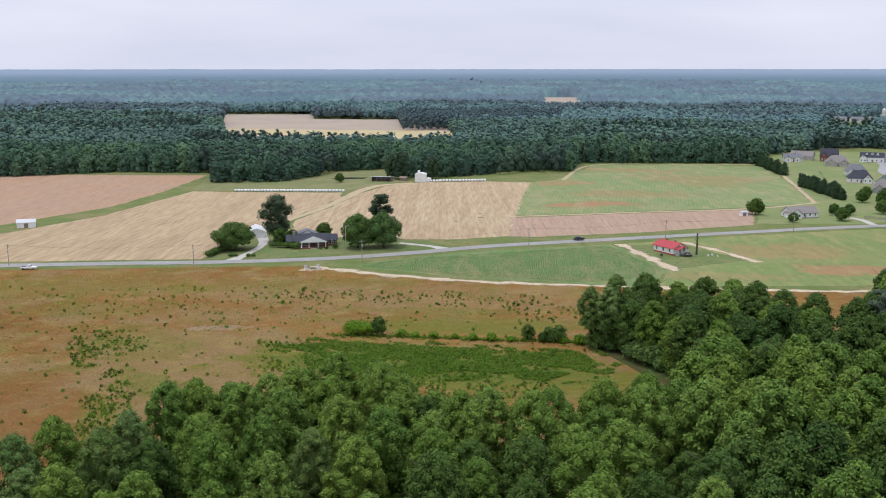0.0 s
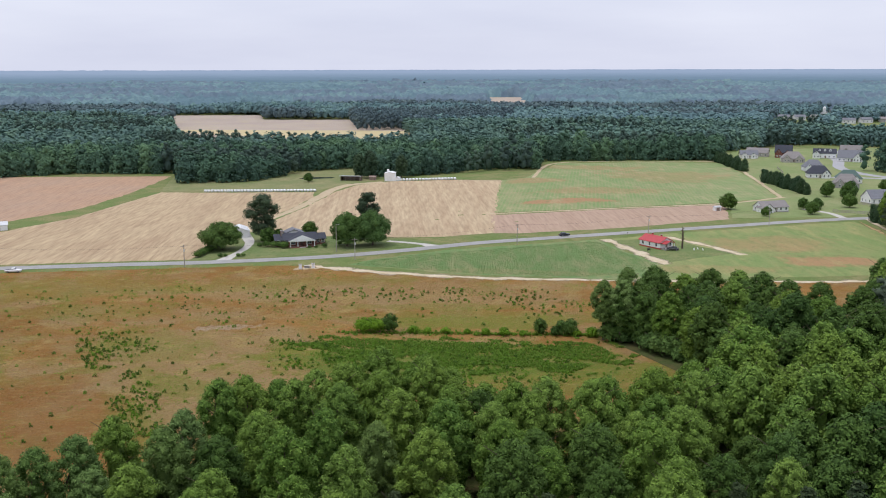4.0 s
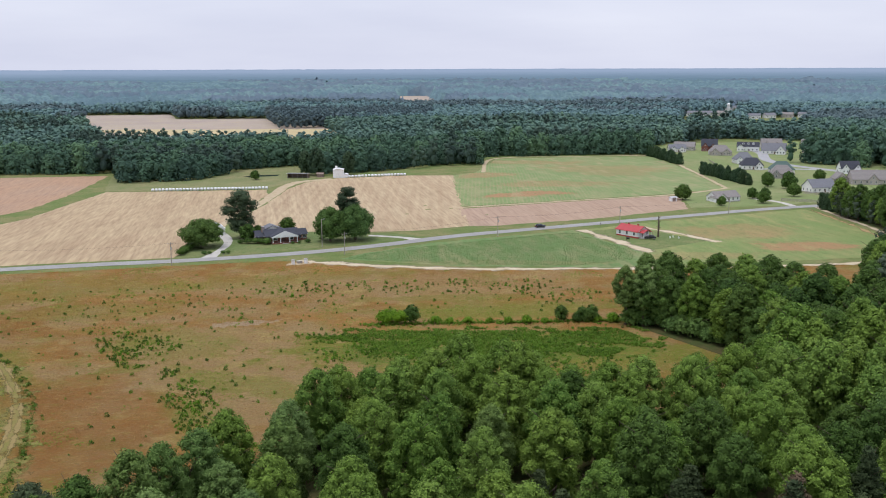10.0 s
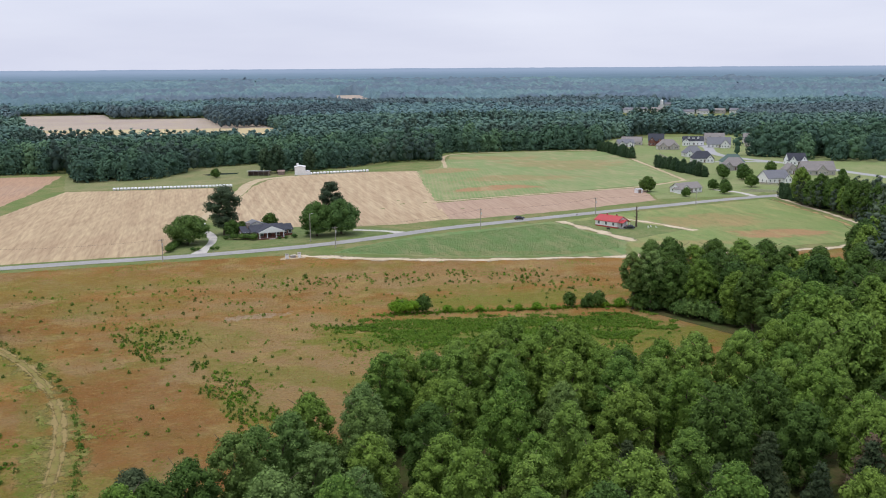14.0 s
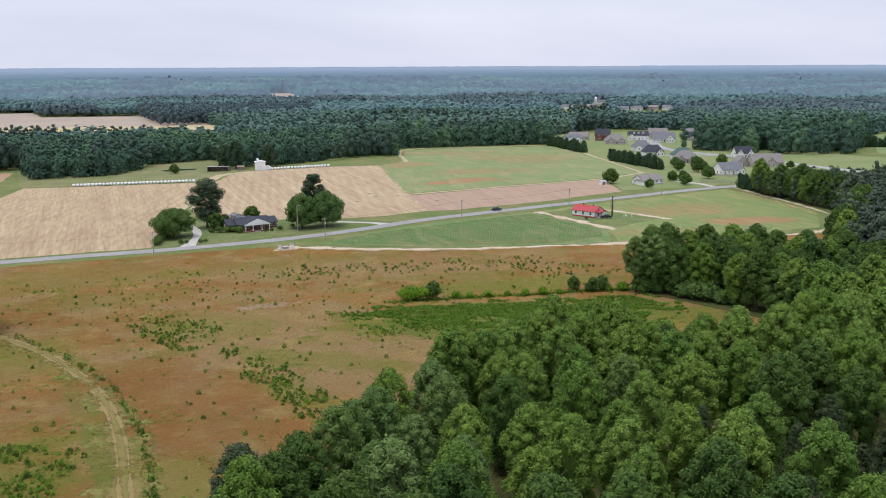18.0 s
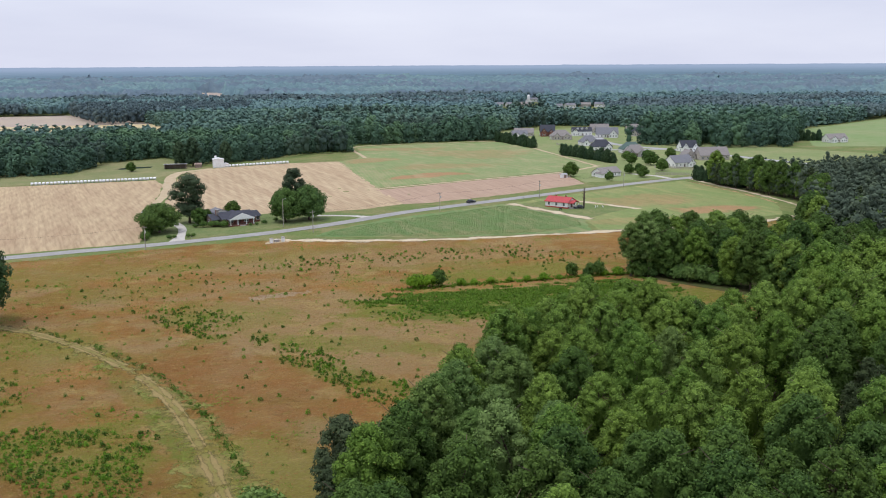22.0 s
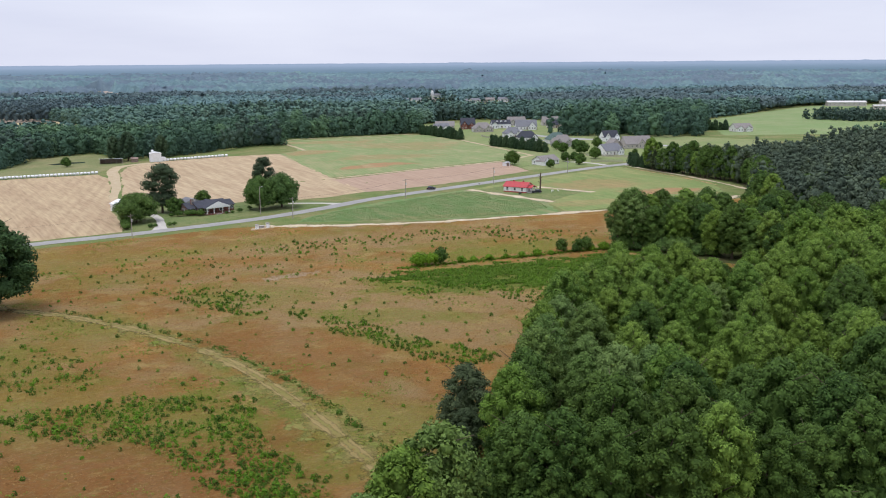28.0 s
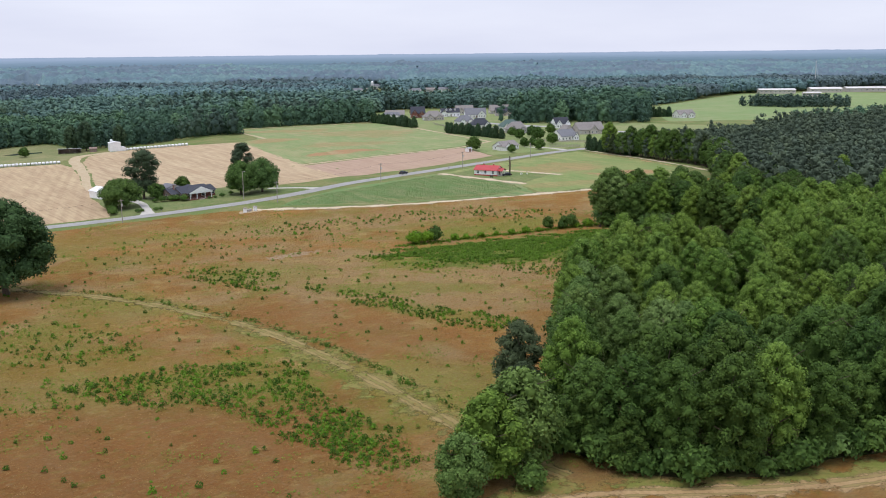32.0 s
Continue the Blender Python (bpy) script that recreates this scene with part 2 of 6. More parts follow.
def crop(name, turn, soil, leaf, width, spread, reds):
    n = Nodes(name)
    cover = n.math("MULTIPLY", n.rows(width, turn, 0.5, -0.9, 0.8), n.math("MULTIPLY", n.noise(0.03, 0.2, spread, 4.0), n.noise(0.25, 0.15, 0.6, 6.0, turn, (1, 0.2, 1))))
    c = n.mix(n.noise(0.04, 0.35, 0.65), soil, tuple(k * 1.15 for k in soil))
    for cx, cy, rx, ry, t, much in reds:
        c = n.mix(n.math("MULTIPLY", n.patch(cx, cy, rx, ry, t, 0.7, 0.06), much), c, (0.36, 0.20, 0.12))
    c = n.mix(cover, c, leaf)
    c = n.mix(n.math("MULTIPLY", n.noise(0.02, 0.4, 0.7, 3.0), 0.5), c, leaf)
    for cx, cy, rx, ry, t, much in reds:
        c = n.mix(n.math("MULTIPLY", n.patch(cx, cy, rx * 0.85, ry * 0.85, t, 1.0, 0.07), 0.85 * much), c, (0.37, 0.195, 0.11))
    fine = n.noise(1.6, 0.35, 0.7, 6.0)
    c = n.mix(n.math("MULTIPLY", n.noise(0.12, 0.5, 0.68, 8.0, turn, (1, 0.35, 1), 0.65), 0.5), c, tuple(k * 1.2 for k in soil))
    c = n.mix(n.math("MULTIPLY", n.noise(0.3, 0.5, 0.7, 8.0, turn, (1, 0.5, 1), 0.7), 0.45), c, tuple(k * 0.62 for k in leaf))
    c = n.mix(n.math("MULTIPLY", fine, 0.3), c, tuple(k * 0.6 for k in leaf))
    return n.done(c, 0.9, bump=fine, bump_size=0.15, spec=0.1)


M_GREEN = crop("young_crop", 12, (0.33, 0.275, 0.16), (0.18, 0.26, 0.10), 2.0, 0.5, [(77, 507, 30, 9, 12, 1.0), (105, 548, 48, 14, 16, 0.45), (120, 695, 60, 20, 0, 0.5), (72, 590, 22, 16, 0, 0.6), (165, 640, 50, 40, 20, 0.4)])
M_SOY = crop("bean_rows", -68, (0.25, 0.23, 0.12), (0.12, 0.215, 0.072), 1.9, 0.5, [(20, 345, 60, 5, -8, 0.2)])
M_EASTFIELD = crop("grassy_crop", -72, (0.29, 0.255, 0.115), (0.16, 0.235, 0.078), 1.9, 0.55, [(150, 358, 24, 12, -12, 0.95), (140, 395, 34, 18, 10, 0.4), (100, 345, 30, 8, 0, 0.3)])


def worn(name, a, b, c3, scale=0.3, soft=0.0):
    n = Nodes(name)
    c = n.mix(n.noise(scale, 0.35, 0.65), a, b)
    fine = n.noise(scale * 5, 0.35, 0.7, 6.0)
    c = n.mix(n.math("MULTIPLY", fine, 0.55), c, c3)
    return n.done(c, 0.95, bump=fine, bump_size=0.05, spec=0.15, soft=soft)


M_DIRT = worn("pale_dirt", (0.47, 0.38, 0.27), (0.40, 0.31, 0.20), (0.33, 0.28, 0.15))
M_BARE = worn("bare_margin", (0.54, 0.46, 0.345), (0.47, 0.385, 0.27), (0.37, 0.31, 0.18), 0.3, 0.8)
M_TRACK = worn("farm_track", (0.22, 0.165, 0.062), (0.18, 0.16, 0.046), (0.145, 0.145, 0.036), 0.4, 1.3)
M_RUT = worn("wheel_rut_earth", (0.275, 0.20, 0.09), (0.235, 0.18, 0.072), (0.185, 0.155, 0.055), 0.4, 1.7)
M_SAND = worn("sandy_track", (0.40, 0.28, 0.15), (0.33, 0.22, 0.11), (0.26, 0.18, 0.08), 0.25, 1.2)
M_CONCRETE = worn("concrete_drive", (0.50, 0.48, 0.44), (0.44, 0.42, 0.38), (0.38, 0.36, 0.33), 0.5)
M_ROAD = worn("asphalt", (0.32, 0.315, 0.305), (0.28, 0.275, 0.265), (0.24, 0.235, 0.225), 0.15)
M_STREET = worn("street_asphalt", (0.36, 0.36, 0.37), (0.32, 0.32, 0.33), (0.28, 0.28, 0.28), 0.15)
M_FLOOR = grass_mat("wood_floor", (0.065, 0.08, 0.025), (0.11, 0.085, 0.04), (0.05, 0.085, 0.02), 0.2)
M_VERGE = grass_mat("track_verge", (0.165, 0.18, 0.042), (0.25, 0.19, 0.07), (0.135, 0.172, 0.034), 0.3, 2.2)
M_WATER = plain("pond_water", (0.05, 0.06, 0.05), 0.1, 0.2, 0.2, spec=0.6)

M_LEAF = leafy("broadleaf", (0.120, 0.213, 0.032), (0.207, 0.312, 0.060), (0.027, 0.056, 0.013), 0.14)
M_LEAF_DARK = leafy("dark_broadleaf", (0.061, 0.116, 0.023), (0.102, 0.176, 0.038), (0.017, 0.036, 0.010), 0.12)
M_LEAF_GREY = leafy("silvery_broadleaf", (0.105, 0.182, 0.042), (0.19, 0.278, 0.085), (0.032, 0.064, 0.017), 0.12)
M_NEEDLE = leafy("pine_needles", (0.048, 0.072, 0.030), (0.075, 0.102, 0.042), (0.020, 0.032, 0.014), 0.1)
M_OLDPINE = leafy("old_pine_needles", (0.056, 0.084, 0.040), (0.085, 0.118, 0.055), (0.026, 0.040, 0.02), 0.1)
M_SHEDTREE = leafy("shed_tree_leaves", (0.050, 0.088, 0.046), (0.078, 0.128, 0.062), (0.022, 0.042, 0.024), 0.1)
M_YARD = leafy("yard_tree_leaves", (0.082, 0.150, 0.036), (0.130, 0.215, 0.058), (0.026, 0.055, 0.015), 0.12)
M_NEEDLE_RED = leafy("browned_needles", (0.135, 0.098, 0.062), (0.17, 0.125, 0.08), (0.05, 0.045, 0.025), 0.1)
M_JUNIPER = leafy("juniper", (0.035, 0.07, 0.03), (0.05, 0.09, 0.04), (0.015, 0.03, 0.014), 0.1)
M_WEED = leafy("weeds", (0.118, 0.232, 0.016), (0.17, 0.30, 0.028), (0.055, 0.12, 0.010), 0.2)
M_WET = leafy("damp_meadow_growth", (0.135, 0.235, 0.026), (0.19, 0.29, 0.045), (0.07, 0.13, 0.016), 0.25)
M_WEED_DARK = leafy("dark_weeds", (0.062, 0.125, 0.014), (0.09, 0.168, 0.020), (0.032, 0.065, 0.009), 0.2)
M_STRAW = leafy("straw_grass", (0.292, 0.158, 0.055), (0.37, 0.262, 0.102), (0.19, 0.094, 0.032), 0.2, 0.15)
M_OAK = leafy("oak_leaves", (0.042, 0.085, 0.028), (0.07, 0.125, 0.04), (0.014, 0.03, 0.011), 0.1)
M_LUSH = leafy("lush_grass", (0.18, 0.25, 0.035), (0.25, 0.29, 0.06), (0.10, 0.16, 0.02), 0.25, 0.2)
M_BARK = plain("bark", (0.13, 0.10, 0.075), 0.9, 0.35, 3.0, spec=0.1)
# From mixed to far woods, haze is painted in as paler, bluer base colour.
M_WOODS = woods("mixed_woods", (0.072, 0.136, 0.086), (0.120, 0.208, 0.104), (0.046, 0.086, 0.066), 0.008)
M_PINES = woods("pine_woods", (0.060, 0.096, 0.074), (0.080, 0.124, 0.086), (0.045, 0.074, 0.062), 0.012)
M_PINEWOOD = woods("dark_pine_wood", (0.078, 0.108, 0.072), (0.108, 0.142, 0.086), (0.054, 0.078, 0.056), 0.012)
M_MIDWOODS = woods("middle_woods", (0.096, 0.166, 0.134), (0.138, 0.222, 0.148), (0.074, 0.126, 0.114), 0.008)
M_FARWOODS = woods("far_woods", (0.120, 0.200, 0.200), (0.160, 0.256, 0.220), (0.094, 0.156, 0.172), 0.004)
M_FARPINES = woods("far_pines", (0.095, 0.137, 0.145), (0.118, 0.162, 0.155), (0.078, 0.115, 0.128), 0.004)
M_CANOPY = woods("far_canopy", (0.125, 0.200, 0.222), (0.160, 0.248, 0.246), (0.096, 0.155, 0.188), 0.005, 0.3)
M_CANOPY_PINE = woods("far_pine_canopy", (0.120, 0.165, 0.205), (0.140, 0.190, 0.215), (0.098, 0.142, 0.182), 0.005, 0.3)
M_BEAN = leafy("bean_leaves", (0.125, 0.20, 0.06), (0.16, 0.235, 0.075), (0.08, 0.13, 0.04), 0.25)


def distance_material():
    """The hazy woods on the horizon: the farther off, the more they glow with haze."""
    n = Nodes("hazy_distance")
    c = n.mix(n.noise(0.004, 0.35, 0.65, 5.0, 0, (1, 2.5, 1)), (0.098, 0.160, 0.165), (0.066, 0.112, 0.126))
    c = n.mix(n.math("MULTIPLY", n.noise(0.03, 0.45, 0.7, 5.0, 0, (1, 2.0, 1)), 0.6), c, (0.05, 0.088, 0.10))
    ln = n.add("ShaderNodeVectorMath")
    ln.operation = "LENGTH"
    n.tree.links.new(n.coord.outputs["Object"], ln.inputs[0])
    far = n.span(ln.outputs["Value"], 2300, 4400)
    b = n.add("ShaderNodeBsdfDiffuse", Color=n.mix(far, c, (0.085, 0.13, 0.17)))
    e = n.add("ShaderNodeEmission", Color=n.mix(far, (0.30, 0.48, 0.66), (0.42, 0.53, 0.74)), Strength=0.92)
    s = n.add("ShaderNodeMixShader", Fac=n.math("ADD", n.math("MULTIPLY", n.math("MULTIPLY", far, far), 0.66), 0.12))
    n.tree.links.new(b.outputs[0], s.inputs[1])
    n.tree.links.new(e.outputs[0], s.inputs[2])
    out = n.add("ShaderNodeOutputMaterial")
    n.tree.links.new(s.outputs[0], out.inputs[0])
    return n.mat


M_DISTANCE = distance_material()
M_WHITE = plain("white_paint", (0.86, 0.86, 0.85), 0.6, 0.08)
M_SIDING = plain("pale_siding", (0.82, 0.81, 0.79), 0.7, 0.1)
M_TAN = plain("tan_brick", (0.50, 0.455, 0.415), 0.85, 0.15)
M_STONE = plain("grey_stone", (0.38, 0.36, 0.34), 0.85, 0.15)
M_GLASS = plain("window_glass", (0.06, 0.075, 0.09), 0.12, 0.1, spec=0.8)
M_DOOR = plain("dark_door", (0.12, 0.06, 0.045), 0.5)
M_REDROOF = plain("red_metal_roof", (0.42, 0.045, 0.05), 0.5, 0.12, 0.6)
M_REDTRIM = plain("red_trim", (0.36, 0.04, 0.04), 0.6)
M_WRAP = plain("white_bale_wrap", (0.80, 0.81, 0.82), 0.35, 0.06)
M_POLE = plain("weathered_pole", (0.40, 0.36, 0.31), 0.9, 0.3, 2.0)
M_STEEL = plain("galvanised_steel", (0.55, 0.56, 0.57), 0.45, 0.1, metal=0.6)
M_TINROOF = plain("weathered_tin_roof", (0.60, 0.585, 0.575), 0.6, 0.15, 0.2)
M_RUST = plain("rusty_tin", (0.30, 0.22, 0.18), 0.7, 0.3)
M_TIRE = plain("tyre_rubber", (0.02, 0.02, 0.02), 0.85, 0.1)
M_CARWHITE = plain("white_car_paint", (0.75, 0.75, 0.75), 0.25, 0.03)
M_CARBLACK = plain("black_car_paint", (0.02, 0.022, 0.028), 0.2, 0.05)
M_PLASTIC = plain("black_plastic", (0.02, 0.02, 0.02), 0.5)


def roof_mat(name, color):
    n = Nodes(name)
    c = n.mix(n.rows(0.9, 90, 0.4), color, tuple(k * 0.85 for k in color))
    c = n.mix(n.math("MULTIPLY", n.noise(0.9, 0.4, 0.7, 6.0), 0.5), c, tuple(k * 0.7 for k in color))
    return n.done(c, 0.9, spec=0.2)


M_ROOF_DARK = roof_mat("charcoal_shingles", (0.060, 0.064, 0.080))
M_ROOF_GREY = roof_mat("grey_shingles", (0.19, 0.195, 0.215))
M_ROOF_BROWN = roof_mat("brown_shingles", (0.255, 0.235, 0.225))
M_ROOF_GREEN = roof_mat("green_shingles", (0.10, 0.15, 0.135))


def brick_material():
    n = Nodes("red_brick")
    b = n.add("ShaderNodeTexBrick", Vector=n.place(0, (1, 1, 1)), Color1=(0.24, 0.085, 0.06), Color2=(0.17, 0.06, 0.045), Mortar=(0.30, 0.26, 0.23), Scale=1.0)
    b.inputs["Brick Width"].default_value, b.inputs["Row Height"].default_value, b.inputs["Mortar Size"].default_value = 0.2, 0.07, 0.01
    return n.done(b.outputs[0], 0.9)


M_BRICK = brick_material()


# ---- the lie of the land ----
def rise(x, y):
    """Height of the ground: low hills on the horizon, swells under the brick house and the crop field, a hollow in the meadow."""
    x, y = np.asarray(x, float), np.asarray(y, float)
    s = np.clip((np.hypot(x + 80, y) - 2200) / 2700, 0, 1)
    swell = 2.2 * np.exp(-(((x + 40) / 80) ** 2) - ((y - 405) / 75) ** 2)
    hollow = 1.5 * np.exp(-(((x + 25) / 90) ** 2) - ((y - 272) / 45) ** 2)
    ridge = 5.0 * np.exp(-(((x - 75) / 65) ** 2) - ((y - 580) / 130) ** 2)
    return 35 * s * s * (3 - 2 * s) + swell + ridge - hollow


def laid(x, y):
    """The plan is drawn on level ground; this slides a place to where it lies on the swell or in the hollow."""
    u, v = x, y
    for _ in range(3):
        k = 1 - float(rise(u, v)) / 70 if math.hypot(x, y) < 1500 else 1.0
        u, v = -75 + (x + 75) * k, 4 + (y - 4) * k
    return u, v


# ---- making meshes ----
def mesh_of(name, verts, faces, mats, mat_ids=None, smooth=False):
    me = bpy.data.meshes.new(name)
    if isinstance(faces, np.ndarray):
        verts = np.asarray(verts, np.float32)
        k = faces.shape[1]
        me.vertices.add(len(verts))
        me.vertices.foreach_set("co", verts.ravel())
        me.loops.add(faces.size)
        me.loops.foreach_set("vertex_index", faces.ravel().astype(np.int32))
        me.polygons.add(len(faces))
        me.polygons.foreach_set("loop_start", (np.arange(len(faces)) * k).astype(np.int32))
        me.update(calc_edges=True)
    else:
        me.from_pydata([tuple(v) for v in verts], [], [tuple(int(i) for i in q) for q in faces])
    for m in mats:
        me.materials.append(m)
    if mat_ids is not None:
        me.polygons.foreach_set("material_index", np.asarray(mat_ids, np.int32))
    if smooth:
        me.polygons.foreach_set("use_smooth", np.ones(len(me.polygons), bool))
    me.update()
    return me


def part(name, bm, material, parent, label=""):
    me = bpy.data.meshes.new(name)
    bm.to_mesh(me)
    bm.free()
    me.materials.append(material)
    ob = new(name, me)
    ob.parent = parent
    return tagged(ob, label)


def thing(name, m, label, category, group=""):
    ob = new(name)
    ob.empty_display_size = 0.5
    x, y = laid(*m.translation[:2])
    ob.matrix_basis = Matrix.Translation((x - m.translation.x, y - m.translation.y, float(rise(x, y)))) @ m
    return tagged(ob, label, category, group)


def box(bm, cx, cy, cz, sx, sy, sz, bevel=0.0, turn=None):
    r = bmesh.ops.create_cube(bm, size=1)
    vs = r["verts"]
    bmesh.ops.scale(bm, vec=(sx, sy, sz), verts=vs)
    if bevel:
        es = list({e for v in vs for e in v.link_edges})
        vs = list({v for f in bmesh.ops.bevel(bm, geom=es, offset=bevel, segments=1, affect="EDGES")["faces"] for v in f.verts} | {v for v in vs if v.is_valid})
    if turn is not None:
        bmesh.ops.rotate(bm, cent=(0, 0, 0), matrix=turn, verts=vs)
    bmesh.ops.translate(bm, vec=(cx, cy, cz), verts=vs)
    return bm


def tube(bm, a, b, ra, rb, sides=8):
    a, b = Vector(a), Vector(b)
    r = bmesh.ops.create_cone(bm, cap_ends=True, segments=sides, radius1=ra, radius2=rb, depth=(b - a).length)
    q = (b - a).to_track_quat("Z", "Y").to_matrix().to_4x4()
    bmesh.ops.transform(bm, matrix=Matrix.Translation((a + b) / 2) @ q, verts=r["verts"])
    return bm


def boxed(*args, **kw):
    return box(bmesh.new(), *args, **kw)


def inside(poly, x, y):
    """Which of the points lie in the outline."""
    x, y = np.asarray(x, float), np.asarray(y, float)
    hit = np.zeros(x.shape, bool)
    px, py = np.array(poly, float).T
    for (ax, ay), (bx, by) in zip(zip(px, py), zip(np.roll(px, -1), np.roll(py, -1))):
        cut = (ay > y) != (by > y)
        hit ^= cut & (x < (bx - ax) * (y - ay) / (by - ay + 1e-12) + ax)
    return hit


def ragged(poly, step, jitter, rng, closed=True):
    """The outline with more points, moved a little."""
    out, pts = [], [np.array(p, float) for p in poly]
    for a, b in zip(pts, pts[1:] + ([pts[0]] if closed else [])):
        k = max(1, int(np.linalg.norm(b - a) / step))
        for i in range(k):
            p = a + (b - a) * i / k
            out.append(p + rng.normal(0, jitter, 2) * (i > 0))
    if not closed:
        out.append(pts[-1])
    return out


def sheet(name, poly, z, mat, label, jitter=0.25, step=4.0, category="field"):
    """A piece of ground inside an outline, lying just over what is under it."""
    rng = np.random.default_rng(len(name) * 7 + int(abs(poly[0][0])))
    pts = [laid(*p) for p in ragged(poly, step, jitter, rng)]
    bm = bmesh.new()
    bm.faces.new([bm.verts.new((x, y, 0)) for x, y in pts])
    bmesh.ops.triangulate(bm, faces=list(bm.faces))
    px, py = np.array(pts).T
    if py.min() < 760:
        for axis, lo, hi in ((0, max(px.min(), -324), min(px.max(), 420)), (1, max(py.min(), 36), min(py.max(), 780))):
            for c in range(int(lo // 12) * 12 + 12, int(hi) + 1, 12):
                co, no = ((c, 0, 0), (1, 0, 0)) if axis == 0 else ((0, c, 0), (0, 1, 0))
                bmesh.ops.bisect_plane(bm, geom=list(bm.verts) + list(bm.edges) + list(bm.faces), dist=0.001, plane_co=co, plane_no=no)
    for v in bm.verts:
        v.co.z = float(rise(v.co.x, v.co.y)) + z
    for q in bm.faces:
        q.normal_update()
        if q.normal.z < 0:
            q.normal_flip()
    me = bpy.data.meshes.new(name)
    bm.to_mesh(me)
    bm.free()
    me.materials.append(mat)
    return tagged(new(name, me), label, category, kind="structure")


def smooth_line(pts, step=4.0):
    """A Catmull-Rom line through the points."""
    p = [np.array(q, float) for q in pts]
    p = [2 * p[0] - p[1]] + p + [2 * p[-1] - p[-2]]
    out = []
    for a, b, c, d in zip(p, p[1:], p[2:], p[3:]):
        k = max(2, int(np.linalg.norm(c - b) / step))
        for i in range(k):
            t = i / k
            out.append(0.5 * (2 * b + (c - a) * t + (2 * a - 5 * b + 4 * c - d) * t * t + (3 * b - a - 3 * c + d) * t**3))
    out.append(p[-2])
    return out


def ribbon(name, pts, width, z, mat, label, jitter=0.15, crown=0.0, category="road", shift=0.0):
    rng = np.random.default_rng(len(pts) * 31 + len(name))
    line = smooth_line(pts)
    verts, faces = [], []
    wide = width if isinstance(width, (list, tuple)) else [width] * len(pts)
    ws = np.interp(np.linspace(0, 1, len(line)), np.linspace(0, 1, len(wide)), wide)
    for i, p in enumerate(line):
        d = line[min(i + 1, len(line) - 1)] - line[max(i - 1, 0)]
        nrm = np.array([-d[1], d[0]]) / np.linalg.norm(d)
        for s, up in ((-1, -0.05), (-1, 0), (0, crown), (1, 0), (1, -0.05)):
            q = p + nrm * (shift + s * ws[i] / 2 + (rng.normal(0, jitter) if s else 0))
            q = laid(*q)
            verts.append((q[0], q[1], float(rise(*q)) + z + up))
        if i:
            a, b = 5 * (i - 1), 5 * i
            faces += [(a + k + 1, a + k, b + k, b + k + 1) for k in range(4)]
    me = mesh_of(name, verts, faces, [mat])
    me.attributes.new("middle", "FLOAT", "POINT").data.foreach_set("value", np.tile([0.0, 0.0, 1.0, 0.0, 0.0], len(line)).astype(np.float32))
    if me.polygons[1].normal.z < 0:
        me.flip_normals()
    return tagged(new(name, me), label, category, kind="structure")


# ---- ground ----
def make_ground():
    far = [700, 900, 1200, 1600, 2000, 2200, 2400, 2650, 2900, 3200, 3500, 3800, 4100, 4400, 4700, 5000, 5500, 6200]
    xs = np.array([-k + 12.0 for k in far[::-1]] + list(range(-324, 421, 12)) + [k + 8.0 for k in far], float)
    ys = np.array([-6000, -2000, -800, -300, -100] + list(range(36, 781, 12)) + [k + 20.0 for k in far[1:]], float)
    a, b = np.meshgrid(xs, ys)
    verts = np.stack([a, b, rise(a, b)], -1).reshape(-1, 3)
    m = len(xs)
    i, j = np.meshgrid(np.arange(len(ys) - 1), np.arange(m - 1), indexing="ij")
    k = (i * m + j).ravel()
    me = mesh_of("ground", verts, np.stack([k, k + 1, k + m + 1, k + m], 1), [M_GROUND], smooth=True)
    tagged(new("ground", me), "grassy farmland that reaches to the wooded horizon", "ground", kind="structure")


make_ground()

MEADOW = [(-420, 343), (-260, 351), (-167, 358), (-119, 362), (-83, 364), (-56, 366), (-41, 361), (-17, 349), (13, 339), (42, 333.5), (61, 330), (98, 325), (147, 322), (165, 322), (150, 88), (-60, 60), (-160, 40), (-420, 40)]
sheet("meadow", MEADOW, 0.03, M_MEADOW, "dry rust-red meadow with grey-brown and green stretches", 0.5)
sheet("stubble_field", [(-167, 374.5), (-119, 378), (-93, 380), (-89, 398), (-86, 430), (-82, 446), (-76, 476), (-66, 517), (-58, 560), (-59, 581), (-123, 584), (-149, 588), (-170, 491), (-230, 374), (-200, 373)], 0.035, M_WHEAT_A, "tan wheat stubble with straight harvest lines", 0.4)
sheet("stubble_field_behind_house", [(-71, 476), (-60, 517), (-47, 580), (-36, 612), (-15, 632), (30, 639), (62, 634), (49, 560), (30.5, 432), (8, 424), (-14, 424), (-22, 432), (-50, 428), (-66, 440)], 0.035, M_WHEAT_B, "tan wheat stubble with fine harvest lines", 0.4)
sheet("fallow_field", [(-160, 673), (-290, 678), (-420, 660), (-420, 420), (-260, 410), (-212, 455), (-176, 524), (-166, 584)], 0.035, M_FALLOW, "bare pinkish-brown fallow soil", 0.5)
sheet("young_crop_field", [(61, 634), (80, 650), (113, 738), (180, 742), (236, 733), (222, 640), (201, 537), (160, 519), (38, 492)], 0.035, M_GREEN, "thin green crop over reddish soil", 0.4)
sheet("bare_field", [(36, 485), (100, 500), (163, 512), (147, 462), (90, 441), (40, 430), (28, 432)], 0.035, M_PINK, "bare pinkish tilled soil", 0.4)
